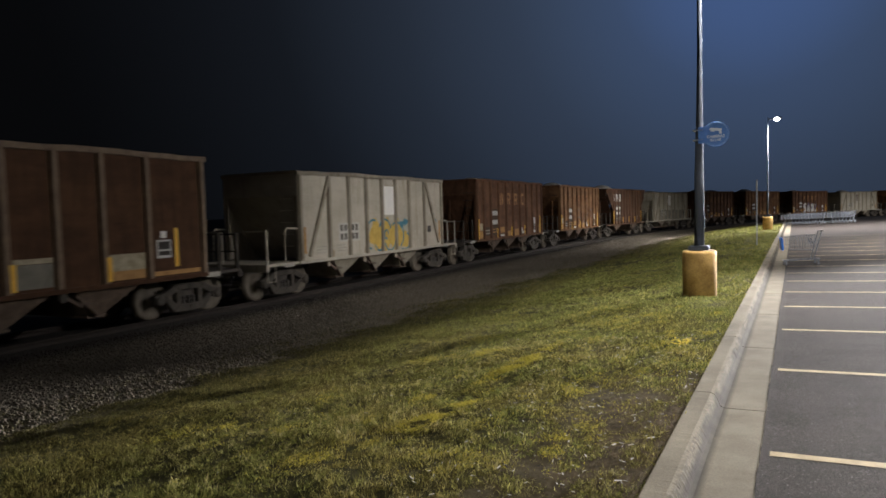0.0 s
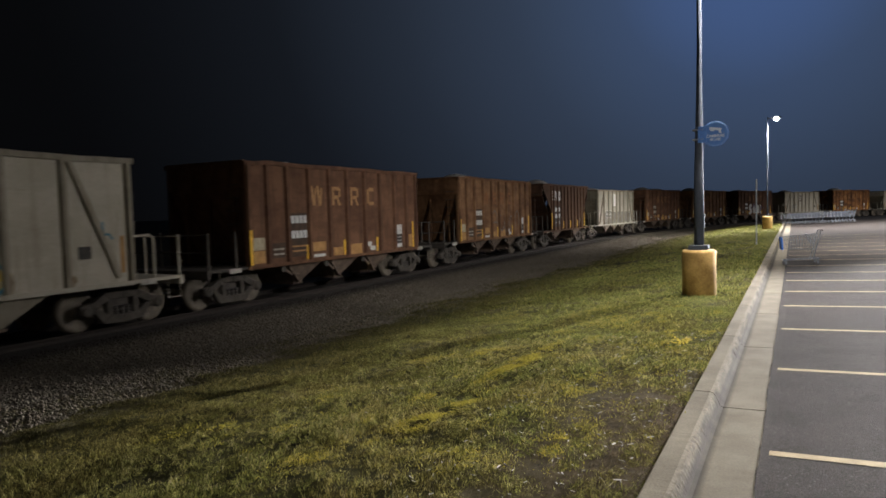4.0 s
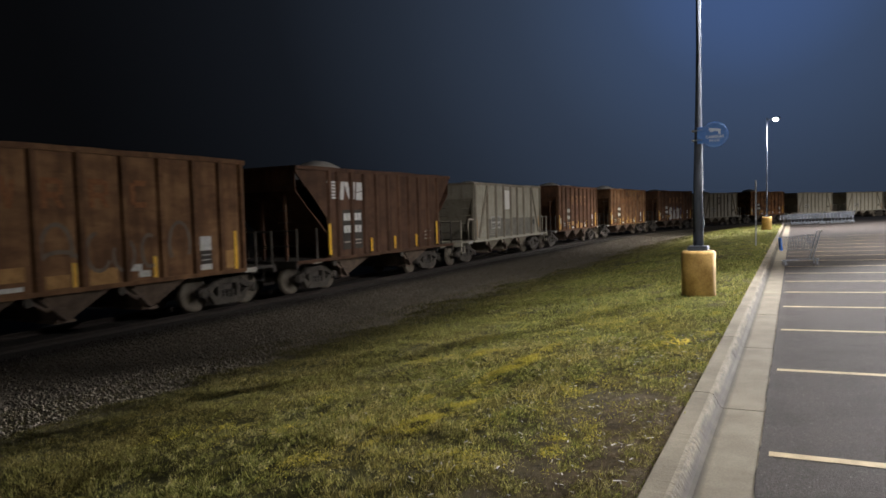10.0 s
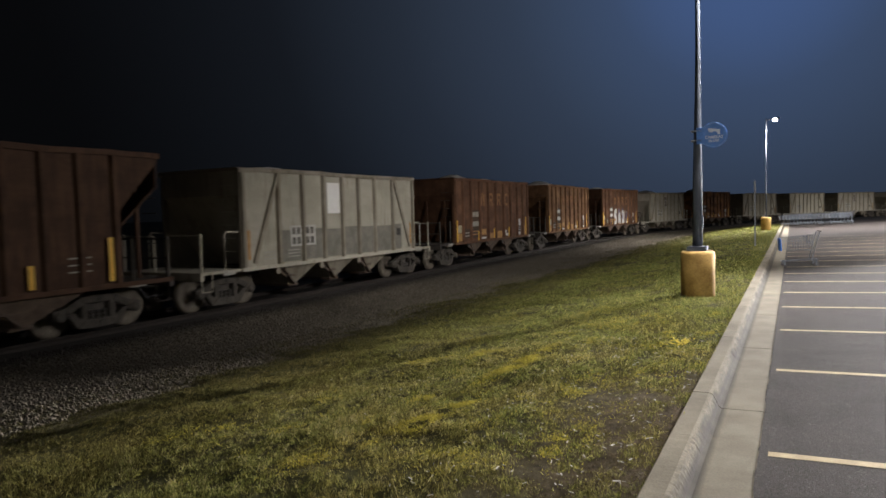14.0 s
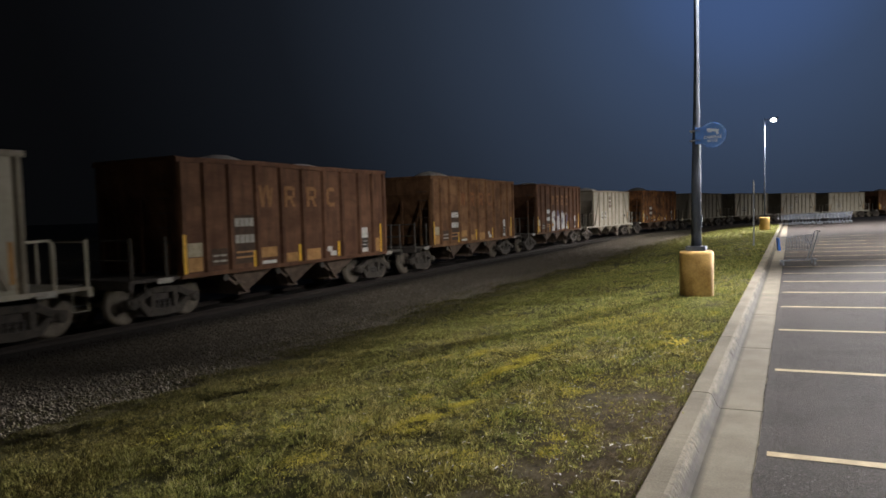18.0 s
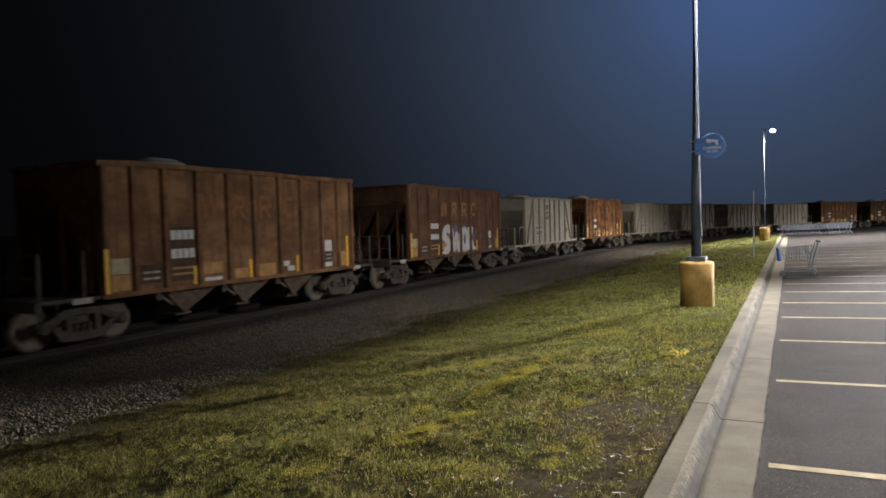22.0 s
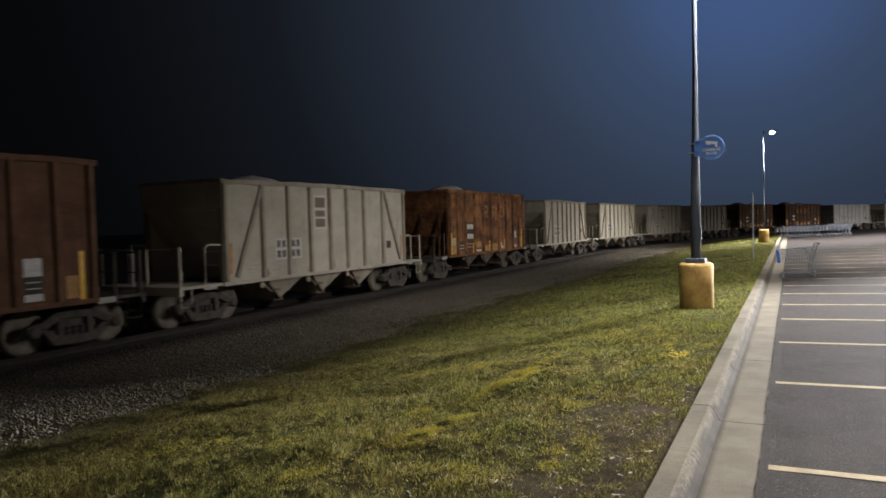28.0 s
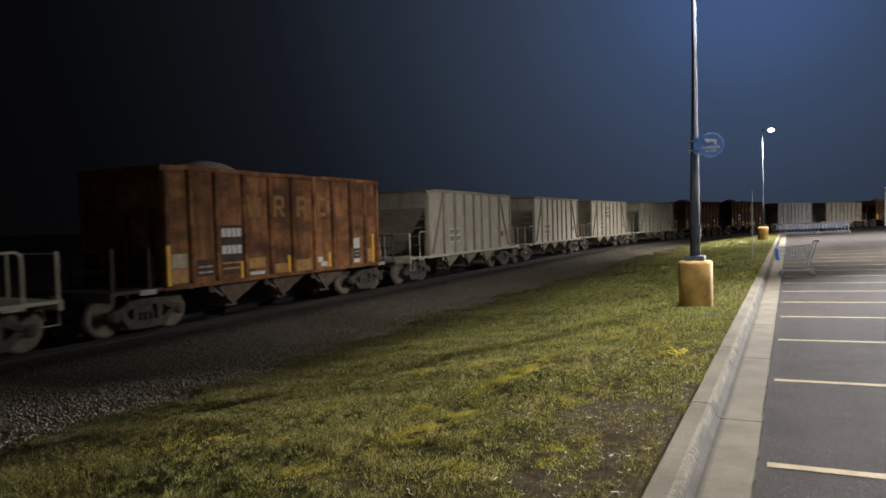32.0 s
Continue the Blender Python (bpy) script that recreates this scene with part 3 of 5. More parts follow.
# ---- lamp poles of the verge ----
def lamp_pole(y, x, lean, sign, reach=.35):
    root = new("lamp_pole")
    root.location = (x, y, 0)
    bm = bmesh.new()
    lathe(bm, [(.325, -.25), (.325, .90), (.318, .945), (.295, .965), (.0, .968)], 40)
    for v in bm.verts:
        if v.co.z < .9:
            d = 1 + noise.noise((v.co.x * 4, v.co.y * 4, v.co.z * 3 + y)) * .008
            v.co.x *= d
            v.co.y *= d
    part("bollard_base", bm, M_BOLLARD, root, "yellow-painted round concrete base", True)
    # a paler disc: the lamp's highlight on the worn top is put into its colour
    part("base_top", lathe(bmesh.new(), [(.0, .968), (.285, .968), (.288, .972), (.0, .974)], 40), M_TOP, root, "cream worn top of the base with painted highlight")
    bm = box(bmesh.new(), -.19, .19, -.19, .19, .974, 1.06)
    bmesh.ops.bevel(bm, geom=bm.edges[:], offset=.012, segments=2, affect="EDGES")
    part("base_cover", bm, M_POLE, root)
    w = .098 if sign else .054
    bm = lathe(bmesh.new(), [(w, 1.05), (w * .94, 2.4), (w * .76, 3.2), (w * .60, 4.0), (w * .50, 5.0), (w * .44, 7.75)], 28)
    for v in bm.verts:
        v.co.x += .35 * w * min(1, max(0, v.co.z - 1.5) / 4)
    part("pole", bm, M_POLE, root, "", True)
    part("hand_hole_cover", box(bmesh.new(), w - .012, w + .012, -.04, .04, 1.42, 1.68), M_POLE, root)
    bm = bar(bmesh.new(), (lean, 0, 7.6), (lean + reach + .1, 0, 7.66), .06, .06)
    part("arm", bm, M_POLE, root)
    bm = box(bmesh.new(), lean + reach, lean + reach + .5, -.17, .17, 7.62, 7.72)
    bmesh.ops.bevel(bm, geom=bm.edges[:], offset=.02, segments=2, affect="EDGES")
    head = part("lamp_head", bm, M_HEAD, root, "lit lamp head")
    bm = lathe(bmesh.new(), [(.0, -.05), (.10, -.045), (.165, -.02), (.18, .02), (.0, .025)], 24)
    for v in bm.verts:
        v.co.x *= .92
    ob = part("lens", bm, M_GLOW, head, "glowing lamp lens")
    ob.matrix_local = pose(lean + reach + .21, -.05, 7.575, -30, 0, 0)
    tagged(root, "grey steel lamp pole on a yellow-painted concrete base in the grass", "lamp post", "lamp poles along the verge")
    return root


lamp_pole(14.25, -1.69, 0.0, True, 1.5)
lamp_pole(51.2, -1.62, 0.0, False)


def text_mesh(words, size, material, name):
    cu = bpy.data.curves.new(name, "FONT")
    cu.body, cu.size, cu.extrude, cu.offset, cu.align_x, cu.align_y = words, size, .001, size * .03, "CENTER", "CENTER"
    tmp = new(name, cu)
    me = bpy.data.meshes.new_from_object(tmp.evaluated_get(bpy.context.evaluated_depsgraph_get()))
    bpy.data.objects.remove(tmp)
    me.materials.clear()
    me.materials.append(material)
    return me


def camera_sign():
    root = new("round_sign")
    root.location = (-1.365, 14.16, 3.25)
    bm = lathe(bmesh.new(), [(.0, -.004), (.249, -.004), (.25, -.002), (.25, .002), (.0, .002)], 40)
    bm.transform(Matrix.Rotation(radians(90), 4, "X"))
    part("panel", bm, M_BLUE, root, "round blue panel")
    bm = bmesh.new()
    rim = [Vector((math.cos(a) * .228, -.0055, math.sin(a) * .228)) for a in np.linspace(0, math.tau, 41)]
    tube(bm, rim, .0042, 6)
    part("rim_line", bm, M_RIM, root)
    bm = box(bmesh.new(), -.32, -.16, -.012, .03, -.16, .16)
    part("bracket", bm, M_BLUE, root)
    for z in (.10, -.09):
        part("clamp_band", box(bmesh.new(), -.425, -.225, -.012, .19, z - .012, z + .012), M_CHROME, root)
    bm = bmesh.new()
    slab(bm, [(-.11, .09), (.10, .05), (.12, .10), (-.10, .135)], -.003, .003)
    slab(bm, [(.07, .005), (.115, .005), (.105, .06), (.06, .06)], -.003, .003)
    slab(bm, [(-.09, .06), (-.02, .05), (-.02, .08), (-.09, .09)], -.003, .003)
    bm.transform(Matrix.Translation((0, -.0085, 0)) @ Matrix.Rotation(radians(-90), 4, "Z"))
    part("pictogram", bm, M_PALE, root, "pale video-camera pictogram")
    for words, z, s in (("CAMERAS", -.045, .075), ("IN USE", -.115, .065)):
        bm = bmesh.new()
        bm.from_mesh(text_mesh(words, s, M_PALE, "lettering"))
        bm.transform(pose(0, -.0075, z, 90, 0, 0))
        for piece in islands(bm):
            part("letter", piece, M_PALE, root, "pale letter")
    tagged(root, "round blue sign with pale camera picture on lamp pole", "sign")


camera_sign()


def thin_post():
    root = new("sign_post")
    root.location = (-1.42, 31.6, 0)
    part("post", box(bmesh.new(), -.03, .03, -.02, .02, -.3, 2.85), M_GALV, root)
    bm = box(bmesh.new(), -.012, .012, -.26, .20, 2.35, 2.9)
    ob = part("panel", bm, M_MARK, root, "pale sign panel")
    ob.matrix_local = pose(.0, .05, 0, 0, 0, 3)
    tagged(root, "thin grey sign post standing in the grass", "sign post")


thin_post()


# ---- shopping carts ----
def shopping_cart(trim, wire=.0009, name="shopping_cart", metal=M_CHROME):
    """Front towards -x, wheels on z = 0, about 1.05 m long."""
    root = new(name)
    bm = bmesh.new()
    for y in (-.22, .22):
        tube(bm, [(-.46, y * .62, .16), (.48, y, .19)], .013, 6)
        tube(bm, [(.30, y, .18), (.42, y, .62), (.52, y * 1.1, 1.0)], .014, 6)
    tube(bm, [(-.46, -.14, .16), (-.46, .14, .16)], .013, 6)
    tube(bm, [(.48, -.22, .19), (.48, .22, .19)], .013, 6)
    for i in range(6):
        x = -.36 + i * .15
        tube(bm, [(x, -.17, .17), (x, .17, .17)], .006, 5)
    part("frame", bm, metal, root)
    bm = bmesh.new()
    for i in range(13):
        f = i / 12
        x0, x1 = -.45 + f * .82, -.52 + f * .95
        for s in (-1, 1):
            tube(bm, [(x0, s * (.15 + .05 * f), .50 - .04 * f), (x1, s * (.19 + .07 * f), .84 + .06 * f)], wire, 4)
        tube(bm, [(x0, -(.15 + .05 * f), .50 - .04 * f), (x0, (.15 + .05 * f), .50 - .04 * f)], wire, 4)
    for h in (0, .35, .7, 1):
        for s in (-1, 1):
            tube(bm, [(-.45 - .07 * h, s * (.15 + .04 * h), .50 + .34 * h), (.37 + .06 * h, s * (.20 + .06 * h), .46 + .44 * h)], .0024 if h < 1 else .0050, 5)
    part("basket", bm, metal, root, "wire basket")
    bm = bar(bmesh.new(), (-.485, 0, .47), (-.505, 0, .84), .33, .05, (1, 0, 0))
    part("front_panel", bm, trim, root, "plastic front panel")
    bm = bmesh.new()
    tube(bm, [(.34, -.19, .55), (.20, -.19, .90)], .010, 5)
    tube(bm, [(.34, .19, .55), (.20, .19, .90)], .010, 5)
    tube(bm, [(.20, -.19, .90), (.20, .19, .90)], .008, 5)
    tube(bm, [(.20, 0, .70), (.40, 0, .70)], .010, 5)
    part("child_seat", bm, metal, root)
    part("handle", tube(bmesh.new(), [(.56, -.27, 1.01), (.58, 0, 1.015), (.56, .27, 1.01)], .018, 8), M_RUBBER, root, "dark plastic handle", True)
    for x, y in ((-.40, -.15), (-.40, .15), (.42, -.22), (.42, .22)):
        bm = lathe(bmesh.new(), [(.0, -.016), (.055, -.016), (.062, -.008), (.062, .008), (.055, .016), (.0, .016)], 16, "x")
        bm.transform(Matrix.Rotation(radians(90), 4, "Z"))
        w = part("wheel", bm, M_RUBBER, root, "", True, (x, y, .062))
        bm = bmesh.new()
        box(bm, -.022, .022, -.026, -.018, -.01, .11)
        box(bm, -.022, .022, .018, .026, -.01, .11)
        part("caster_fork", bm, metal, w)
    tagged(root, "wire shopping cart with blue front, standing alone on the lot", "shopping cart", "shopping carts")
    return root


cart = shopping_cart(M_BLUEPL, .0038, metal=M_GREYWIRE)
cart.matrix_basis = pose(.17, 22.3, lot_z(.3) + .0, 0, -1.4, 9)
random.seed(5)
cx = -.46
row_cart = shopping_cart(M_GREYPL, .008, "shopping_cart", M_GREYWIRE)
for i in range(17):
    c = row_cart if i == 0 else copy_thing(row_cart, Matrix())
    c.matrix_basis = (pose(cx, 64.3 + random.uniform(-.04, .04), lot_z(max(cx, -.2)) + .005, 0, -1.4, random.uniform(-2, 2)))
    tagged(c, "wire shopping cart nested in a long row on the lot", "shopping cart", "nested shopping carts")
    cx += .252 + (.42 if i == 9 else 0)

far_mast = tagged(part("thin_mast", tube(bmesh.new(), [(0, 0, -.4), (0, 0, 4.7)], .06, 8), M_MARK), "thin pale mast beyond the lot", "mast")
far_mast.location = (10.6, 99.5, 0)


# ---- freight cars ----
def heap(half, width, z, seed):
    """A load of crushed rock, highest in two mounds."""
    bm = bmesh.new()
    nx, ny = 11, 41
    grid = []
    for j in range(ny):
        y = -half + 2 * half * j / (ny - 1)
        row = []
        for i in range(nx):
            x = -width + 2 * width * i / (nx - 1)
            a = (1 - (x / width) ** 2)
            m = sum(top_ * max(0, 1 - ((y - at) / wide) ** 2) for at, wide, top_ in ((-half * .42, 1.25, .58 + .10 * math.sin(seed * 2.1)), (half * .40, 1.4, .36 + .16 * math.sin(seed * 1.3))))
            h = z - .36 + a * (.12 + m) + noise.noise((x * 3, y * 3, seed)) * .07 * (1 if 0 < i < nx - 1 else 0)
            row.append(bm.verts.new((x, y, h)))
        grid.append(row)
    for a, b in zip(grid, grid[1:]):
        for i in range(nx - 1):
            bm.faces.new((a[i], a[i + 1], b[i + 1], b[i]))
    return bm


def side_frame():
    """Cast side frame of a bogie: heavy top and bottom members, two columns, a spring opening and two three-cornered windows."""
    bm = bmesh.new()
    for k in (-1, 1):
        for quad, d in (([(-1.03, .38), (-1.03, .58), (-.74, .63), (-.72, .38)], .085),
                        ([(-.76, .62), (-.44, .80), (-.34, .66), (-.70, .47)], .085),
                        ([(-.44, .80), (0, .82), (0, .66), (-.34, .66)], .085),
                        ([(-.74, .47), (-.60, .49), (-.34, .30), (-.50, .15)], .080),
                        ([(-.50, .15), (-.34, .32), (0, .30), (0, .12)], .095),
                        ([(-.40, .30), (-.25, .28), (-.25, .68), (-.40, .68)], .080)):
            slab(bm, [(k * a, b) for a, b in quad], -d, d)
    bmesh.ops.bevel(bm, geom=bm.edges[:], offset=.014, segments=1, affect="EDGES")
    return bm


def wheelset():
    bm = bmesh.new()
    lathe(bm, [(.07, -.86), (.085, -.82), (.085, -.79), (.20, -.79), (.30, -.765), (.36, -.79), (.452, -.79), (.457, -.73), (.485, -.70), (.485, -.675),
               (.36, -.675), (.28, -.70), (.18, -.68), (.085, -.66), (.08, .66), (.18, .68), (.28, .70), (.36, .675), (.485, .675), (.485, .70),
               (.457, .73), (.452, .79), (.36, .79), (.30, .765), (.20, .79), (.085, .79), (.085, .82), (.07, .86)], 28, "x")
    return bm


SIDE_MESH, WHEEL_MESH = mesh_of("side_frame", side_frame(), M_BOGIE), mesh_of("wheelset", wheelset(), M_WHEEL)
WHEEL_MESH.shade_smooth()
SPRING_MESH = mesh_of("spring", lathe(bmesh.new(), [(.06, .28), (.07, .31), (.06, .35), (.07, .39), (.06, .43), (.07, .47), (.06, .50)], 10), M_PLATE)
CAP_MESH = mesh_of("bearing_cap", lathe(bmesh.new(), [(.0, -.09), (.09, -.09), (.115, -.06), (.115, .05), (.09, .07), (.0, .07)], 14, "x"), M_BOGIE)
WHEELS = []


def bogie(car, y):
    b = part("bogie", box(bmesh.new(), -1.0, 1.0, -.2, .2, .50, .74), M_UNDER, car, "", False, (0, y, 0))
    for x in (-1.03, 1.03):
        part("side_frame", SIDE_MESH, M_BOGIE, b, "", False, (x, 0, 0))
        for k in (-.15, 0, .15):
            part("spring", SPRING_MESH, M_BOGIE, b, "", False, (x, k, 0))
        for k in (-.89, .89):
            part("bearing_cap", CAP_MESH, M_BOGIE, b, "", True, (x + math.copysign(.07, x), k, .457))
    for k in (-.89, .89):
        w = part("wheelset", WHEEL_MESH, M_WHEEL, b, "", False, (0, k, .457))
        WHEELS.append(w)


def flat_on(bm, side, y0, y1, z0, z1, x=1.52):
    """A thin raised rectangle on a car's side."""
    a, b = sorted((side * x, side * (x + .006)))
    return box(bm, a, b, y0, y1, z0, z1)


def hopper_car(label, paint, kind, marks=(), posts_mat=None, seed=0, loaded=True, posts_at=None, rim_mat=None):
    """kind 'ribbed': nine plain ribs; 'braced': posts with slanting braces; 'cut': cut-back lower corners. y is along the car."""
    root = new("hopper_car")
    half, top, sill, width = {"ribbed": (4.60, 3.84, 1.06, 1.46), "braced": (4.60, 3.67, 1.06, 1.46), "cut": (4.98, 3.82, 1.06, 1.46)}[kind]
    posts_mat = posts_mat or paint
    W = width
    # end beams and bogie middles, from the middle of the body
    beam = {"ribbed": {-1: 5.98, 1: 5.72}, "braced": {-1: 5.97, 1: 5.88}, "cut": {-1: 5.02, 1: 5.27}}[kind]
    pivots = {"ribbed": (-4.80, 4.32), "braced": (-4.84, 4.54), "cut": (-3.66, 3.62)}[kind]
    # side sheets
    for s in (-1, 1):
        a, b = sorted((s * W, s * (W - .03)))
        if kind == "cut":
            o = [(-half, top), (-half, top - .12), (-3.50, 2.30), (-3.50, sill), (3.98, sill), (3.98, 2.62), (half, top - .12), (half, top)]
            bm = slab(bmesh.new(), o, a, b)
        else:
            bm = box(bmesh.new(), a, b, -half, half, sill, top)
        part("side_sheet", bm, paint, root)
    # end slopes, with the upright strip above
    for e in (-1, 1):
        inner = half - (1.35 if kind == "braced" else 2.3 if kind == "cut" else 1.2)
        o = [(e * half, top - .02), (e * half, top - .68), (e * inner, sill), (e * (inner - .03), sill + .02), (e * (half - .035), top - .67), (e * (half - .035), top - .02)]
        part("end_sheet", slab(bmesh.new(), o, -W + .032, W - .032), paint, root)
        bm = bmesh.new()
        for x in () if kind == "braced" else (-.9, 0, .9):
            bar(bm, (x, e * (half - .16), top - .6), (x, e * (half - .16), sill + .0), .08, .08, (1, 0, 0))
        for x in () if kind == "cut" else (-W + .06, W - .06):
            bar(bm, (x, e * (half - .06), top - .1), (x, e * (half - .06), sill - .1), .10, .12, (1, 0, 0))
        for piece in islands(bm):
            part("end_post", piece, posts_mat, root)
        bm = bmesh.new()
        for z in (1.5, 1.85, 2.2, 2.55, 2.9, 3.25):
            tube(bm, [(W - .16, e * (half + .05), z), (W - .62, e * (half + .05), z)], .012, 5)
        for piece in islands(bm):
            part("ladder_rung", piece, M_UNDER if kind != "braced" else paint, root)
    # rim, knocked out of line by loading
    def dent(y):
        return noise.noise((y * .55, seed * 7.3, 1.5)) * .035 + noise.noise((y * 1.9, seed * 3.1, 6.5)) * .018 - (.03 if y < -half + .7 else 0)

    bm = bmesh.new()
    for k in (-1, 1):
        pts = [-half - .04 + (2 * half + .08) * i / 24 for i in range(25)]
        rings = [[bm.verts.new((k * (W + a), y, top + b + dent(y))) for a, b in ((-.02, -.05), (.06, -.05), (.06, .07), (-.02, .07))] for y in pts]
        for p, q in zip(rings, rings[1:]):
            for i in range(4):
                bm.faces.new((p[i], p[(i + 1) % 4], q[(i + 1) % 4], q[i]))
        bm.faces.new(rings[0][::-1])
        bm.faces.new(rings[-1])
    for e in (-1, 1):
        box(bm, -W + .02, W - .02, *sorted((e * (half - .05), e * (half + .04))), top - .03, top + .06)
    for piece in islands(bm):
        part("top_rim", piece, rim_mat or posts_mat, root)
    # sill along both sides and centre beam
    bm = bmesh.new()
    for s in (-1, 1):
        box(bm, *sorted((s * (W - .05), s * (W + .035))), *((-beam[-1], beam[1]) if kind == "cut" else (-half, half)), sill - .10, sill)
    part("side_sill", bm, paint, root)
    part("centre_sill", box(bmesh.new(), -.26, .26, -beam[-1], beam[1], .72, 1.02), M_UNDER, root)
    # posts
    if kind == "braced":
        ys = [-4.51, -3.12, -2.04, -1.03, -.05, .87, 1.86, 3.04, 4.51]
    elif kind == "cut":
        ys = [-3.40, -2.95, -2.2, -1.45, -.7, .05, .8, 1.55, 2.3, 3.05, 3.86]
    else:
        ys = [-4.50, -3.78, -2.95, -1.97, -.96, -.02, 1.0, 1.95, 2.92, 3.76, 4.50]
    ys = posts_at or ys
    for s in (-1, 1):
        for y in ys:
            w = .10 if kind != "braced" else .085
            z0 = sill
            bm = bmesh.new()
            x0, x1 = sorted((s * W, s * (W + .075)))
            slab(bm, [(y - w, z0), (y + w, z0), (y + w, top), (y - w, top)], x0, x1)
            for v in bm.verts:
                if abs(v.co.x) > W + .05:
                    v.co.y = y + (v.co.y - y) * .55
            part("side_post", bm, posts_mat, root)
        if kind == "braced":
            for y0, y1 in ((-3.10, -4.15), (3.16, 4.2)):
                part("brace", bar(bmesh.new(), (s * (W + .035), y0, top - .05), (s * (W + .035), y1, sill + .1), .11, .06, (1, 0, 0)), posts_mat, root)
    # hoppers below
    bays = (-2.28, -.28, 1.75) if kind != "cut" else (-2.3, 1.9)
    for y in bays:
        bm = bmesh.new()
        L = .95 if kind != "cut" else 1.3
        t = [bm.verts.new(c) for c in ((-W + .06, y - L * .62, sill), (W - .06, y - L * .62, sill), (W - .06, y + L * 1.17, sill), (-W + .06, y + L * 1.17, sill))]
        d = [bm.verts.new(c) for c in ((-1.15, y - .17, .40), (1.15, y - .17, .40), (1.15, y + .17, .40), (-1.15, y + .17, .40))]
        for i in range(4):
            bm.faces.new((t[i], t[(i + 1) % 4], d[(i + 1) % 4], d[i]))
        bm.faces.new(d)
        ch = part("hopper_chute", bm, posts_mat if kind == "braced" else M_CHUTE, root)
        bm = bmesh.new()
        for s in (-1, 1):
            bar(bm, (s * 1.36, y - .62, sill - .16), (s * 1.22, y - .02, .40), .05, .17, (1, 0, 0))
            bar(bm, (s * 1.40, y - .50, sill - .34), (s * 1.36, y - .12, sill - .40), .05, .07, (1, 0, 0))
            bar(bm, (s * 1.40, y - .80, sill - .20), (s * 1.36, y - .45, sill - .42), .06, .06, (1, 0, 0))
        box(bm, -1.2, 1.2, y - .22, y + .22, .34, .40)
        part("door_gear", bm, M_CHUTE, ch, "rusty door gear")
        for s in (-1, 1):
            lug = lathe(bmesh.new(), [(.0, -.05), (.08, -.05), (.095, -.02), (.095, .03), (.0, .035)], 12, "x", (s * 1.40, y - .86, sill - .20))
            part("door_lug", lug, posts_mat if kind == "braced" else M_BOGIE, ch)
    # ends: platforms, rails, couplers
    for e in (-1, 1):
        E = beam[e]
        part("end_platform", box(bmesh.new(), -W + .02, W - .02, *sorted((e * (half - .1 if kind != "cut" else 3.4), e * E)), .98, 1.05), paint if kind == "braced" else M_UNDER, root)
        bm = bmesh.new()
        for s in (-1, 1):
            x = s * (W - .05)
            if kind == "braced":
                tube(bm, [(x, e * (half + .03), 2.02), (x, e * (half + .45), 2.04), (x, e * (half + .55), 1.95), (x, e * (half + .55), .98)], .03, 6)
                tube(bm, [(x, e * (E - .04), .85), (x, e * (E - .04), 2.02)], .035, 6)
                tube(bm, [(x - s * 1.15, e * (E - .04), .95), (x - s * 1.15, e * (E - .04), 1.97)], .03, 6)
                tube(bm, [(x, e * (E - .04), 1.97), (x - s * 1.15, e * (E - .04), 1.97)], .018, 6)
                tube(bm, [(x, e * (E - .04), 1.05), (x, e * (E - .04), .55), (x, e * (E - .37), .55), (x, e * (E - .37), 1.0)], .018, 5)
            else:
                tube(bm, [(x, e * (E - .06), .95), (x, e * (E - .06), 2.0)], .04, 6)
                tube(bm, [(x, e * (E - (1.0 if kind == "cut" or e < 0 else .69)), .95), (x, e * (E - (1.0 if kind == "cut" or e < 0 else .69)), 2.0)], .04, 6)
                tube(bm, [(x, e * (E - .06), 1.0), (x, e * (E - .06), .52), (x, e * (E - .41), .52), (x, e * (E - .41), 1.0)], .018, 5)
        if kind != "braced":
            tube(bm, [(-W + .1, e * (E - .06), 1.95), (W - .1, e * (E - .06), 1.95)], .025, 6)
            tube(bm, [(-W + .1, e * (E - .06), 1.5), (W - .1, e * (E - .06), 1.5)], .02, 6)
        for piece in islands(bm):
            part("handrail", piece, paint if kind == "braced" else M_BOGIE, root)
        bm = box(bmesh.new(), -W, W, *sorted((e * (E - .06), e * (E + .04))), .84, 1.04)
        part("end_beam", bm, paint if kind == "braced" else M_UNDER, root)
        bm = bmesh.new()
        box(bm, -.08, .08, *sorted((e * (E - .02), e * (E + .36))), .78, .94)
        box(bm, -.16, .16, *sorted((e * (E + .26), e * (E + .50))), .72, 1.0)
        part("coupler", bm, M_UNDER, root)
        tube_bm = tube(bmesh.new(), [(.25, e * (E + .03), .78), (.28, e * (E + .22), .50), (.26, e * (E + .46), .52)], .022, 6)
        part("air_hose", tube_bm, M_RUBBER, root)
        bm = flat_on(bmesh.new(), 1, *sorted((e * (E - .72), e * (E - 1.15))), .92, 1.04, W - .01)
        part("end_reflector", bm, M_FAINT, root)
    for y in pivots:
        bogie(root, y)
    if loaded:
        part("load", heap(half - .12, W - .04, top, seed), M_ROCK, root, "heap of crushed grey rock", True)
    for name, bm, mat, lab in marks:
        for piece in islands(bm):
            part(name, piece, mat, root, lab)
    tagged(root, label, "freight car", "freight cars of the train")
    return root


def bars_row(y0, z0, widths, h, gap, x=1.53):
    """A row of small stencilled bars."""
    bm = bmesh.new()
    y = y0
    for w in widths:
        flat_on(bm, 1, y, y + w, z0, z0 + h, x)
        y += w + gap
    return bm


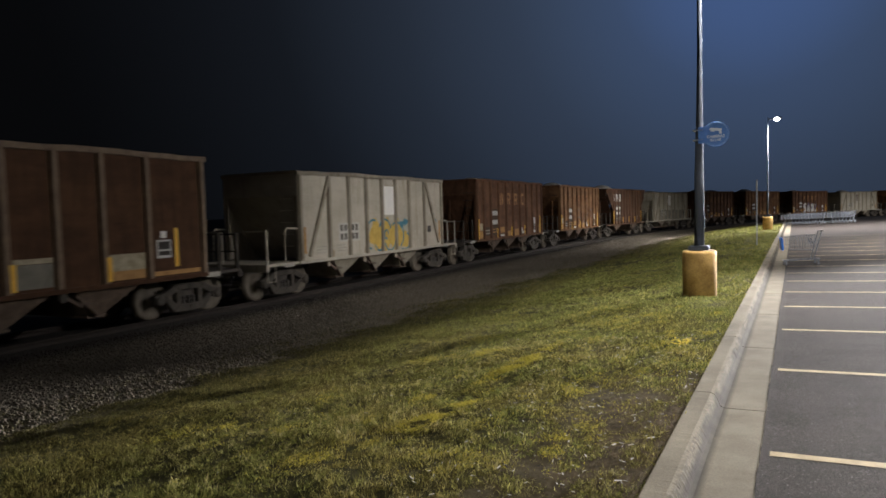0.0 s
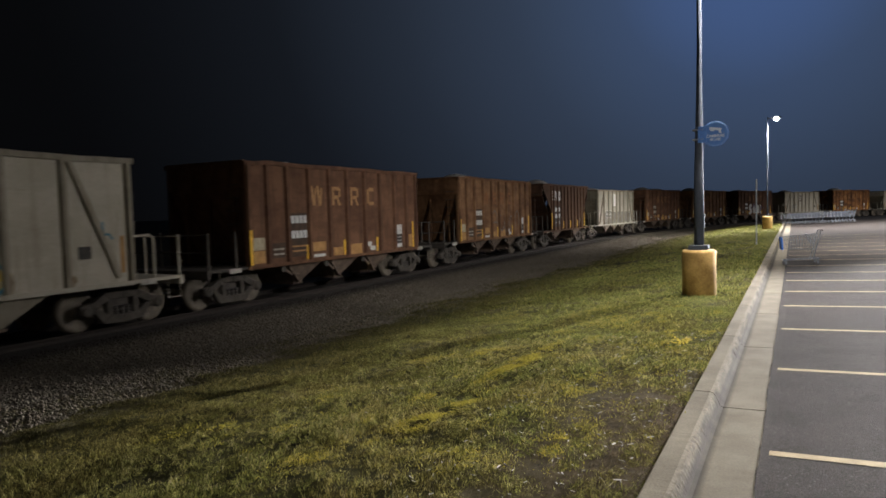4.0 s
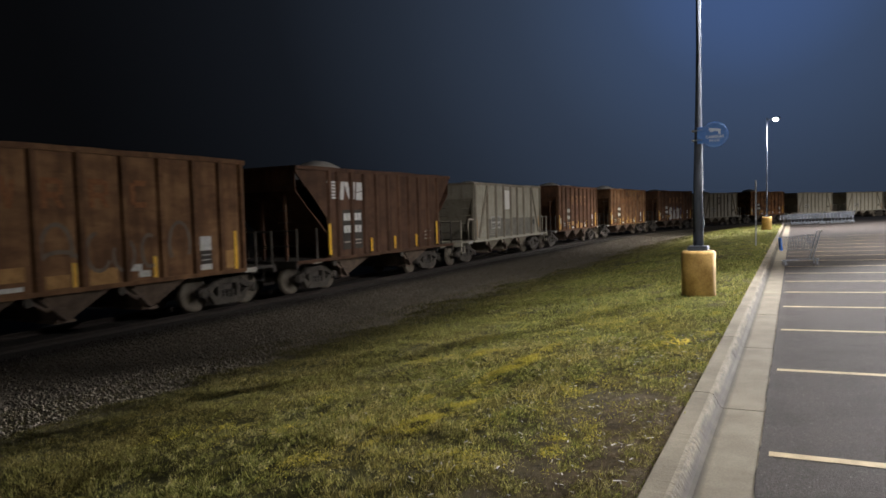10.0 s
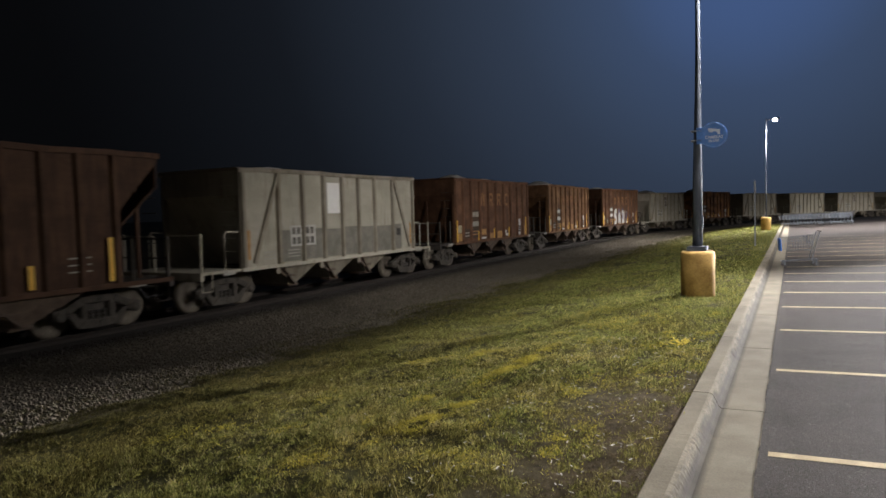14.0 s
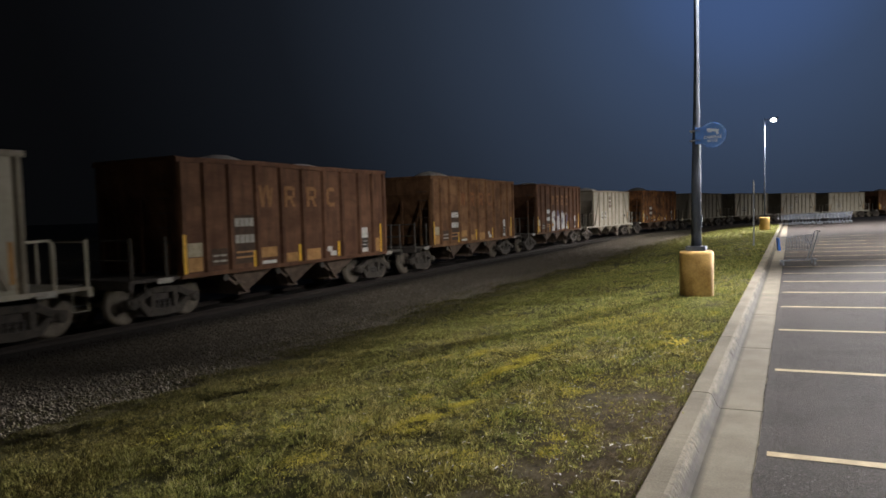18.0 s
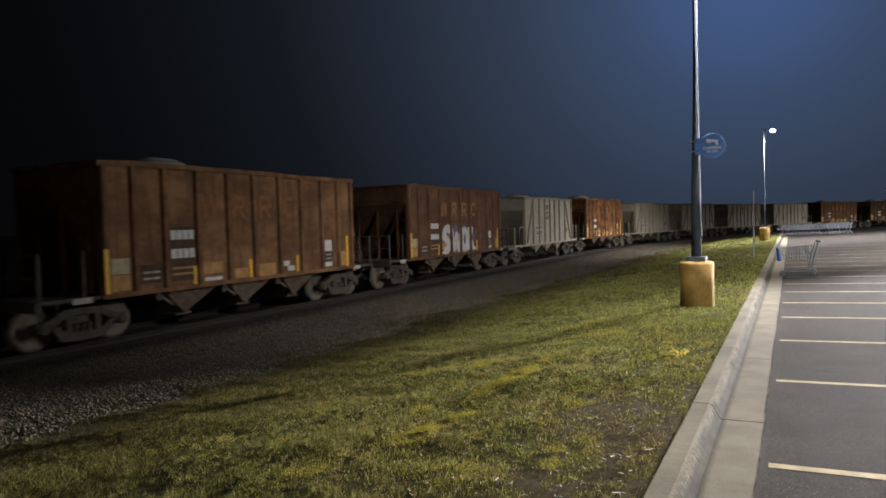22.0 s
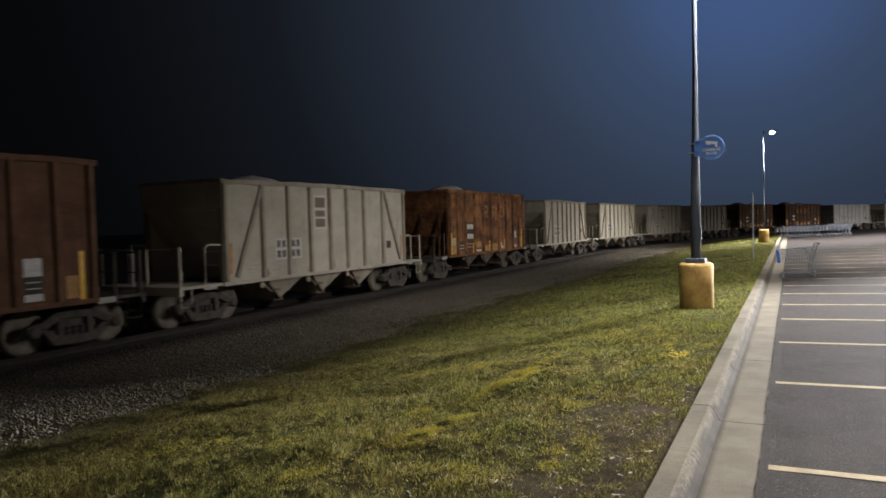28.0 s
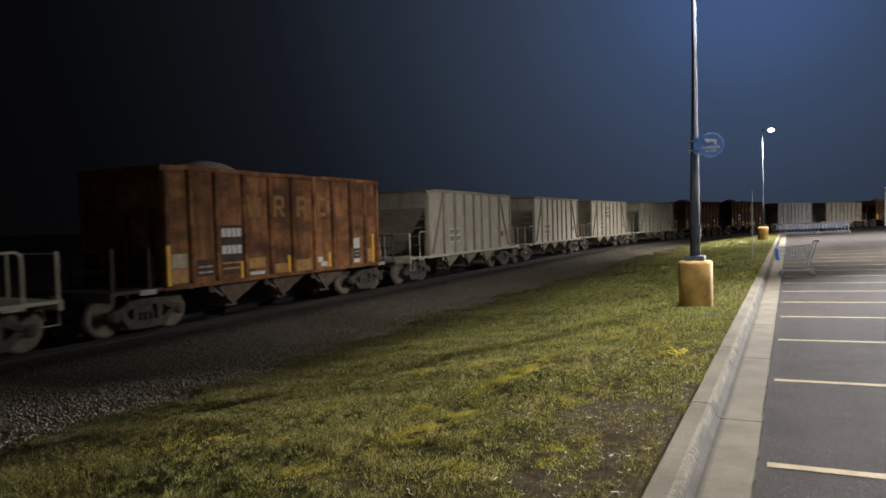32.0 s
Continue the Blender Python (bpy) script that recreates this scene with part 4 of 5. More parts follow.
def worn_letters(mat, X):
    """The owner's initials: four large worn stencilled letters."""
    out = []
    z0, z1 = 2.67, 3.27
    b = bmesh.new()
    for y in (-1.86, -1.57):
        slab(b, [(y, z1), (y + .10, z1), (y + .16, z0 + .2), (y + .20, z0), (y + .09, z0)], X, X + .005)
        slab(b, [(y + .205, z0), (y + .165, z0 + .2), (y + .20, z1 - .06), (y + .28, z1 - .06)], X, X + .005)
    out.append(("letter", b, mat, "worn tan stencilled letter of the company initials"))
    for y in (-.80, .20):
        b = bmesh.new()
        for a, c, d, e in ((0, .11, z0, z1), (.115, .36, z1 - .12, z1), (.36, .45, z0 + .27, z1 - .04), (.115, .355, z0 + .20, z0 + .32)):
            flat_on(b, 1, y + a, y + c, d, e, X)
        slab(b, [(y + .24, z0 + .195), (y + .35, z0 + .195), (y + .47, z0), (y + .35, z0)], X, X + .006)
        out.append(("letter", b, mat, "worn tan stencilled letter of the company initials"))
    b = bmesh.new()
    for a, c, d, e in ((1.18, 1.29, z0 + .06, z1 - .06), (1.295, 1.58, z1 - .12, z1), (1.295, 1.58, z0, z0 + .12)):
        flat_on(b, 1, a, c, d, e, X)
    out.append(("letter", b, mat, "worn tan stencilled letter of the company initials"))
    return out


def usual_marks(mark, bright=True):
    """Plates, stencils, ochre fields and reflectors of the brown cars; mark: the paint of the owner's mark."""
    X = 1.465
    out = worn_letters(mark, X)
    mk = M_MARK if bright else M_FAINT
    b = bmesh.new()
    flat_on(b, 1, -2.84, -2.08, 1.18, 2.46, X)
    out.append(("number_field", b, M_FIELD, "sooty field of the car number"))
    out.append(("stencil_bar", bars_row(-2.80, 2.16, (.15, .15, .15, .15), .22, .03, X + .006), mk, "pale stencilled bar"))
    out.append(("stencil_bar", bars_row(-2.80, 1.72, (.15, .15, .15, .15), .22, .03, X + .006), mk, "pale stencilled bar"))
    out.append(("stencil_bar", bars_row(-2.78, 1.46, (.30, .30), .05, .05, X + .006), M_MARK2, ""))
    out.append(("stencil_bar", bars_row(-2.78, 1.32, (.62,), .05, .05, X + .006), M_MARK2, ""))
    b = bmesh.new()
    flat_on(b, 1, -3.64, -3.08, 1.20, 1.62, X)
    out.append(("patch", b, M_FIELD, "sooty overpainted patch"))
    for z in (1.28, 1.42):
        out.append(("stencil_bar", bars_row(-3.58, z, (.2, .2), .05, .04, X + .006), M_FAINT, ""))
    b = bmesh.new()
    flat_on(b, 1, 3.07, 3.42, 1.60, 1.95, X)
    flat_on(b, 1, 3.07, 3.42, 1.12, 1.26, X)
    out.append(("consolidated_stencil", b, M_MARK, "white stencil panel"))
    b = bmesh.new()
    flat_on(b, 1, 3.07, 3.42, 1.265, 1.595, X)
    out.append(("stencil_print", b, M_PLATE, "black stencil panel"))
    b = bmesh.new()
    for z in (1.36, 1.48):
        flat_on(b, 1, 3.11, 3.38, z, z + .018, X + .006)
    out.append(("stencil_print", b, M_MARK, ""))
    for y, z0, z1 in ((4.20, 1.06, 2.05), (-4.58, 1.07, 2.02), (-2.14, 1.06, 1.50), (-.25, 1.07, 1.56), (1.69, 1.08, 1.56)):
        b = bmesh.new()
        flat_on(b, 1, y, y + .10, z0, z1, X + (.078 if y < -4 else .001))
        out.append(("reflector", b, M_YELLOW, "yellow reflective strip"))
    for y0, y1, z0, z1, mt, lab in ((-4.38, -3.92, 1.46, 1.80, M_CREAM, "dirty cream field"), (-4.38, -3.92, 1.10, 1.44, M_OCHRE, "ochre field"), (-1.84, -1.20, 1.28, 1.56, M_OCHRE, "ochre field"),
                                    (-1.80, -1.24, 1.10, 1.19, M_MARK, "pale strip"), (-.80, -.30, 1.08, 1.34, M_OCHRE, "ochre field"), (.12, .78, 1.06, 1.40, M_OCHRE, "ochre field"),
                                    (1.10, 1.38, 1.27, 1.42, M_MARK, "white patch"), (1.30, 1.60, 1.12, 1.266, M_MARK, "white patch"), (3.90, 4.17, 1.10, 1.56, M_OCHRE, "ochre field")):
        b = bmesh.new()
        flat_on(b, 1, y0, y1, z0, z1, X)
        out.append(("patch", b, mt, lab))
    return out


def first_marks():
    """Cream and ochre fields low on the side of the darkest car."""
    X, out = 1.465, []
    for y0, y1, z0, z1, mt, lab in ((1.92, 2.80, 1.30, 1.66, M_CREAM, "dirty cream painted field"), (1.92, 2.80, 1.10, 1.30, M_OCHRE, "ochre painted field"), (-.08, .68, 1.60, 1.70, M_CREAM, "cream painted strip"),
                                    (-.08, .68, 1.12, 1.59, M_DULL, "dull grey-green field"), (3.03, 4.36, 1.10, 1.20, M_OCHRE, "ochre painted strip"), (3.12, 3.52, 1.50, 1.92, M_MARK, "white stencil panel"),
                                    (3.24, 3.40, 1.96, 2.12, M_PANEL, "small white patch"), (-2.6, -2.1, 1.55, 2.35, M_PLATE, "black field of the car number")):
        b = bmesh.new()
        flat_on(b, 1, y0, y1, z0, z1, X)
        out.append(("field", b, mt, lab))
    for z0, z1 in ((1.56, 1.66), (1.70, 1.88)):
        b = bmesh.new()
        flat_on(b, 1, 3.16, 3.48, z0, z1, X + .007)
        out.append(("stencil_print", b, M_PLATE, ""))
    for z in (2.12, 1.78):
        out.append(("stencil_bar", bars_row(-2.56, z, (.09, .09, .09), .18, .03, X + .006), M_MARK, "pale stencilled bars"))
    for y, z0, z1 in ((3.62, 1.28, 2.18), (1.80, 1.10, 1.62), (-.18, 1.10, 1.62), (-4.2, 1.2, 2.0)):
        b = bmesh.new()
        flat_on(b, 1, y, y + .11, z0, z1, X + (.002 if y > 3 else .08))
        out.append(("reflector", b, M_YELLOW, "yellow reflective strip"))
    return out


def white_marks(plate):
    """Stencils and panels of the pale cars; plate: '' none, 'blank' a pale panel, 'print' a panel with print."""
    X = 1.465
    out = []
    for y in (-2.62, -2.0):
        b = bmesh.new()
        flat_on(b, 1, y, y + .54, 1.52, 2.12, X)
        out.append(("stencil_patch", b, M_PATCH, "paler patch under the stencil"))
        for z in (1.58, 1.87):
            out.append(("stencil_bar", bars_row(y + .07, z, (.15, .15), .20, .07, X + .007), M_PRINT, "dark stencilled bar"))
    for y in (-3.75, -2.75):
        for z in (1.22, 1.31, 1.40):
            out.append(("stencil_bar", bars_row(y, z, (.52,), .035, .03, X), M_FAINT, ""))
    b = bmesh.new()
    flat_on(b, 1, 3.30, 3.58, 1.60, 1.86, X)
    out.append(("stencil_panel", b, M_PLATE, "small dark panel"))
    for y, z0, z1 in ((-4.37, 1.25, 2.05), (4.26, 1.25, 2.05), (-2.12, 1.10, 1.56), (-1.07, 1.10, 1.58)):
        b = bmesh.new()
        flat_on(b, 1, y, y + .10, z0, z1, X)
        out.append(("reflector", b, M_OCHRE, "faded ochre reflective strip"))
    # rust weeping from the feet of the posts
    for k, y in enumerate((-4.45, -2.95, -1.88, -1.15, .02, 1.0, 2.0, 3.15, 4.40)):
        if (k + len(plate)) % 3 != 1:
            out.append(("rust_stain", blob(bmesh.new(), y + .05 * math.sin(k * 5), 1.20 + .05 * math.cos(k * 3), .07 + .03 * math.sin(k * 2), .13 + .09 * math.sin(k * 4) ** 2, 3, k, X - .003), M_WEEP, "ochre rust stain"))
    if plate == "blank":
        b = bmesh.new()
        flat_on(b, 1, .13, .79, 2.34, 3.36, X)
        out.append(("panel", b, M_PANEL, "blank white panel"))
    if plate == "tall":
        b = bmesh.new()
        flat_on(b, 1, -.82, -.16, 2.46, 3.42, X)
        out.append(("panel", b, M_PANEL, "blank white panel"))
    if plate == "print":
        b = bmesh.new()
        flat_on(b, 1, -.83, -.22, 2.36, 3.40, X)
        out.append(("panel", b, M_PATCH, "pale sign panel"))
        for z0, z1 in ((3.02, 3.33), (2.74, 2.93), (2.42, 2.68)):
            b = bmesh.new()
            flat_on(b, 1, -.77, -.29, z0, z1, X + .007)
            out.append(("panel_print", b, M_GRAF_G, "grey print"))
    return out


def blob(bm, cy, cz, ry, rz, lobes, turn, x):
    """A lumpy sprayed shape on the side at x."""
    o = []
    for k in range(28):
        a = k * math.tau / 28
        r = 1 + .16 * math.sin(lobes * a + turn) + .06 * math.sin(7 * a + turn * 2)
        o.append((cy + ry * r * math.cos(a), cz + rz * r * math.sin(a)))
    return slab(bm, o, x, x + .004)


def arc(cy, cz, ry, rz, a0, a1, n=14):
    return [(cy + ry * math.cos(radians(a0 + (a1 - a0) * k / n)), cz + rz * math.sin(radians(a0 + (a1 - a0) * k / n))) for k in range(n + 1)]


def ribbon(bm, pts, w, x):
    """A bent sprayed line of one width on the side at x."""
    o1, o2 = [], []
    for i, (y, z) in enumerate(pts):
        p, q = Vector(pts[max(i - 1, 0)]), Vector(pts[min(i + 1, len(pts) - 1)])
        d = (q - p).normalized() * w / 2
        o1.append((y - d.y, z + d.x))
        o2.append((y + d.y, z - d.x))
    for i in range(len(pts) - 1):
        quad = [o1[i], o1[i + 1], o2[i + 1], o2[i]]
        a = [bm.verts.new((x + .004, y, z)) for y, z in quad]
        bm.faces.new(a)
    bmesh.ops.remove_doubles(bm, verts=bm.verts[:], dist=.0005)
    return bm


def smooth_line(pts, n=5):
    """A rounded line through the points."""
    out = []
    for i in range(len(pts) - 1):
        p0, p1, p2, p3 = (Vector(pts[min(max(i + d, 0), len(pts) - 1)]) for d in (-1, 0, 1, 2))
        for k in range(n):
            f = k / n
            v = .5 * (2 * p1 + (p2 - p0) * f + (2 * p0 - 5 * p1 + 4 * p2 - p3) * f * f + (3 * p1 - p0 - 3 * p2 + p3) * f ** 3)
            out.append((v.x, v.y))
    return out + [tuple(pts[-1])]


def graffiti_yellow():
    X, out = 1.466, []
    for k, (cy, cz, ry, rz, lo, tu) in enumerate(((-.42, 1.66, .44, .50, 4, .8), (.20, 1.62, .46, .54, 4, 2.4), (.86, 1.64, .46, .52, 4, 2.6), (1.42, 1.42, .46, .30, 5, .9))):
        out.append(("graffiti_fill", blob(bmesh.new(), cy, cz, ry, rz, lo, tu, X + .0012 * k), M_GRAF_Y, "yellow sprayed graffiti shape"))
    for k, (cy, cz, ry, rz, a0, a1) in enumerate(((-.62, 1.66, .46, .52, 70, 250), (-.25, 1.45, .3, .35, 200, 330), (.12, 1.66, .42, .52, 20, 150), (.45, 1.4, .34, .34, 190, 350), (.9, 1.58, .5, .48, -60, 130), (1.45, 1.36, .42, .32, -120, 60), (.2, 1.65, .12, .16, 0, 300))):
        out.append(("graffiti_outline", ribbon(bmesh.new(), arc(cy, cz, ry, rz, a0, a1), .07, X + .008 + .0012 * k), M_GRAF_T, "dark teal sprayed outline"))
    for k, (cy, cz) in enumerate(((1.30, 1.98), (1.58, 2.06))):
        out.append(("graffiti_fill", blob(bmesh.new(), cy, cz, .17, .12, 3, k, X + .0012 * k), M_GRAF_T, "dark teal sprayed outline"))
    for k, path in enumerate(([(3.86, 2.36), (3.90, 2.0), (4.05, 1.66)], [(3.82, 2.02), (3.98, 2.10), (4.08, 1.98)])):
        out.append(("graffiti_tag", ribbon(bmesh.new(), smooth_line(path), .05, X + .001 * k), M_GRAF_T, "thin teal sprayed line"))
    return out


def graffiti_white():
    """Four swollen white shapes leaning into each other, with a purple shade behind."""
    X, out = 1.466, []
    for k, (cy, cz, ry, rz, lo, tu) in enumerate(((-1.38, 1.66, .50, .62, 3, .4), (-.52, 1.68, .52, .58, 4, 1.7), (.36, 1.66, .54, .60, 3, 2.6), (1.08, 1.68, .38, .60, 5, .9))):
        out.append(("graffiti_shade", blob(bmesh.new(), cy + .03, cz - .01, ry, rz, lo, tu, X + .001 * k), M_GRAF_P, "dark purple sprayed shade"))
    swoop = [(-1.02, 1.98), (-1.16, 2.14), (-1.42, 2.12), (-1.62, 1.92), (-1.58, 1.76), (-1.36, 1.68), (-1.22, 1.56), (-1.22, 1.34), (-1.40, 1.20), (-1.66, 1.18)]
    zig = [(-.90, 2.12), (-.80, 1.66), (-.66, 1.26), (-.52, 1.58), (-.42, 1.90), (-.34, 1.50), (-.18, 1.22), (-.02, 1.70), (.02, 2.14)]
    ring = arc(.40, 1.64, .27, .40, 60, 420, 18)
    fork = [(.86, 2.16), (.84, 1.70), (.80, 1.14)], [(1.24, 2.18), (1.06, 1.82), (.90, 1.64)], [(.98, 1.62), (1.18, 1.42), (1.34, 1.16)]
    for k, (path, w) in enumerate(((swoop, .34), (zig, .30), (ring, .31), (fork[0], .27), (fork[1], .25), (fork[2], .25))):
        out.append(("graffiti_fill", ribbon(bmesh.new(), smooth_line(path), w, X + .007 + .0012 * k), M_GRAF_W, "white sprayed graffiti band"))
    for k, (cy, cz) in enumerate(((1.64, 1.96), (2.24, 1.72))):
        out.append(("graffiti_fleck", blob(bmesh.new(), cy, cz, .09, .12, 3, k, X), M_GRAF_P, "purple sprayed fleck"))
    return out


def graffiti_grey():
    out = []
    for k, (cy, cz, ry, rz, a0, a1) in enumerate(((-.55, 1.85, .32, .5, 200, -20), (-.5, 1.6, .4, .2, 160, 10), (.35, 1.75, .28, .4, 100, 330), (.95, 1.65, .26, .34, 150, 430), (1.6, 1.7, .2, .36, 60, 300), (2.45, 1.8, .3, .52, 215, -30))):
        out.append(("graffiti", ribbon(bmesh.new(), arc(cy, cz, ry, rz, a0, a1), .085, 1.466 + .001 * k), M_GRAF_G, "thin grey sprayed line"))
    return out


def dark_marks():
    """White company mark of stripes and slanted blocks, black fields with white stencils."""
    X, out = 1.465, []
    b = bmesh.new()
    for k in range(6):
        flat_on(b, 1, -3.50 + .035 * k, -2.84 + .012 * k, 3.40 - k * .098, 3.46 - k * .098, X)
    out.append(("mark_stripe", b, M_MARK, "white stripe of the company mark"))
    b = bmesh.new()
    for o in ([(-2.82, 2.88), (-2.63, 2.88), (-2.55, 3.46), (-2.74, 3.46)], [(-2.545, 3.46), (-2.36, 3.46), (-2.18, 2.90), (-2.33, 2.90), (-2.50, 3.26)], [(-2.17, 2.90), (-2.02, 2.90), (-1.94, 3.46), (-2.08, 3.46)]):
        slab(b, o, X, X + .006)
    for o in ([(-1.90, 3.13), (-1.36, 3.22), (-1.36, 3.46), (-1.86, 3.46)], [(-1.92, 2.87), (-1.40, 2.87), (-1.36, 3.19), (-1.91, 3.10)]):
        slab(b, o, X, X + .006)
    out.append(("company_mark", b, M_MARK, "white block of the company mark"))
    for y in (-2.72, -2.10):
        b = bmesh.new()
        flat_on(b, 1, y, y + .50, 1.26, 2.55, X)
        out.append(("black_field", b, M_PLATE, "black field behind white stencils"))
        for z in (2.20, 1.80):
            out.append(("stencil_bar", bars_row(y + .06, z, (.17, .17), .24, .03, X + .007), M_MARK, "white stencilled bar"))
        for z in ((1.42, 1.54) if y > -2.5 else (1.48,)):
            out.append(("stencil_bar", bars_row(y + .08, z, (.32,), .04, .03, X + .007), M_FAINT, ""))
    for y, z0, z1 in ((-3.50, 1.15, 2.12), (-1.16, 1.12, 1.58), (.38, 1.12, 1.58), (1.95, 1.12, 1.58), (3.66, 1.12, 2.05)):
        b = bmesh.new()
        flat_on(b, 1, y - .06, y + .06, z0, z1, X + .076)
        out.append(("reflector", b, M_YELLOW, "yellow reflective strip"))
    for z in (1.36, 1.50, 1.64):
        out.append(("stencil_bar", bars_row(2.75, z, (.5,), .03, .03, X), M_FAINT, ""))
    return out


def stains():
    """Dull overpainted fields between the posts of the lower side."""
    out = []
    ys = (-3.12, -2.04, -1.03, -.05, .87, 1.86, 3.04)
    for k, (a, c) in enumerate(zip(ys, ys[1:] + (3.75,))):
        b = bmesh.new()
        top = 2.0 + .025 * math.sin(k * 2.4)
        slab(b, [(a + .1, 1.10), (c - .1, 1.10), (c - .1, top), (a + .1, top)], 1.462, 1.468)
        out.append(("overpaint", b, M_DULL, "dull grey overpainted field"))
    return out


TRAIN = []
for n in range(21):
    if n == 0:
        c = hopper_car("very dark brown hopper car with worn tan posts, on the track", M_DEEP, "ribbed", first_marks(), M_TAN, n, True, [-4.49, -2.92, -2.0, -1.1, -.2, .8, 1.8, 2.92, 4.49])
    elif n == 1:
        c = hopper_car("pale grey braced hopper car with yellow graffiti, on the track", M_WHITE, "braced", white_marks("blank") + graffiti_yellow(), M_POSTW, n, False)
    elif n in (2, 6):
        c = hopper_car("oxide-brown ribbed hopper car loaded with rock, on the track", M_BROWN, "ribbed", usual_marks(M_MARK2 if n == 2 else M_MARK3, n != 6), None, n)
    elif n == 3:
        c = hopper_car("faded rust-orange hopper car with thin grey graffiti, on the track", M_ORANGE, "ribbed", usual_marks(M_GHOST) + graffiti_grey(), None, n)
    elif n in (7, 10):
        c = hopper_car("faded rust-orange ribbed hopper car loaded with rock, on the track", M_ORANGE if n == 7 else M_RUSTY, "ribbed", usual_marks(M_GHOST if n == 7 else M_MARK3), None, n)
    elif n == 4:
        c = hopper_car("dark brown hopper car with white block mark, on the track", M_DARK, "cut", dark_marks(), None, n)
    elif n == 8:
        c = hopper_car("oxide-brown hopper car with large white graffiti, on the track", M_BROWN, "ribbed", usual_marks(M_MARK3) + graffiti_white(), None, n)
    elif n in (5, 11, 12, 14):
        c = hopper_car("stained pale grey braced hopper car, on the track", M_STAIN, "braced", white_marks("tall" if n == 5 else "") + (stains() if n == 5 else []), M_POSTW, n, n == 5)
    elif n in (9, 13, 18):
        c = hopper_car("pale grey braced hopper car with sign panel, on the track", M_WHITE, "braced", white_marks("print"), M_POSTW, n, n == 9)
    elif n == 17:
        c = hopper_car("dull grey braced hopper car, on the track", M_GREY, "braced", white_marks(""), None, n, False)
    else:
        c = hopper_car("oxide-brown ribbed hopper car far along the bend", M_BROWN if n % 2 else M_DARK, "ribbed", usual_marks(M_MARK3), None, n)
    TRAIN.append(c)
# where each car's middle stands on the line at the start, and the train's speed
START = [7.27, 19.98, 32.65, 45.56, 57.28, 69.42, 82.23, 94.95, 107.84, 120.55, 133.52, 146.38, 159.26, 172.07, 184.86, 197.7, 210.5, 223.35, 236.3, 249.2, 262.1]
SPEED = 3.6943

# ---- sleepers under the rails ----
tie_mesh = mesh_of("sleeper", box(bmesh.new(), -1.3, 1.3, -.11, .11, -.16, 0), M_TIE)
track_bed = tagged(new("sleepers"), "dark creosoted wooden sleepers in the ballast", "sleepers", kind="structure")
for k in range(-40, 150):
    x, y, h = on_track(k * .55)
    ob = part("sleeper", tie_mesh, M_TIE, track_bed)
    ob.matrix_local = pose(x, y, -.652, 0, 0, math.degrees(h))

# ---- turf, stones and small litter ----
rng = np.random.default_rng(11)


def tufts(x0, x1, y0, y1, count, tall, wide):
    m = count // 9
    own = rng.integers(0, m, count)
    spread = .012 + wide * 2.2
    x = rng.uniform(x0, x1, m)[own] + rng.normal(0, spread, count)
    y = rng.uniform(y0, y1, m)[own] + rng.normal(0, spread, count)
    size = rng.uniform(.55, 1.35, m)[own]
    keep = (beside(x, y) + rng.normal(0, .85, count) - np.abs(rng.normal(0, .75, count)) > 4.85 + .22 * np.sin(y * 1.1) + .16 * np.sin(y * 2.9 + 1)) & (x < -.83)
    x, y, size = x[keep], y[keep], size[keep]
    n = len(x)
    u = beside(x, y)
    z = np.where(u < 6.3, np.maximum(lie(x, y), np.interp(u, [3.5, 4.6, 5.4, 6.3], [-.79, -.73, -.725, -.80])), lie(x, y))
    bare = np.array([noise.noise((a * .8, b * .5, 7.7)) for a, b in zip(x, y)])
    edge = np.clip((x + 2.25) / .9, 0, 1) * np.clip((8.6 - y) / 2.6, 0, 1)
    spot = np.array([noise.noise((a * 3.1, b * 2.4, 2.2)) for a, b in zip(x, y)])
    gap = np.array([noise.noise((a * 8.0, b * 6.0, 4.4)) + .5 * noise.noise((a * 19, b * 15, 1.4)) for a, b in zip(x, y)]) * np.clip((12 - y) / 6, 0, 1) * np.clip((x + 6.5) / 2.5, 0, 1)
    keep = rng.uniform(0, 1, n) > np.clip(bare * .35 + gap * 1.5 + edge * (.45 + spot * 3.0), 0, .93)
    size = size[keep] * (1 - .7 * gap[keep])
    x, y, z, bare, edge, spot = x[keep], y[keep], z[keep], bare[keep], edge[keep], spot[keep]
    n = len(x)
    tall = tall * size * (1 - .45 * edge) * (1 - .5 * spot)
    a, h, w = rng.uniform(0, math.tau, n), tall * rng.uniform(.45, 1.25, n), wide * rng.uniform(.6, 1.4, n)
    lx, ly = rng.normal(0, .55, n) * h, rng.normal(0, .55, n) * h
    v = np.empty((n, 3, 3))
    v[:, 0] = np.stack([x - np.cos(a) * w, y - np.sin(a) * w, z - .01], -1)
    v[:, 1] = np.stack([x + np.cos(a) * w, y + np.sin(a) * w, z - .01], -1)
    v[:, 2] = np.stack([x + lx, y + ly, z + h], -1)
    return v


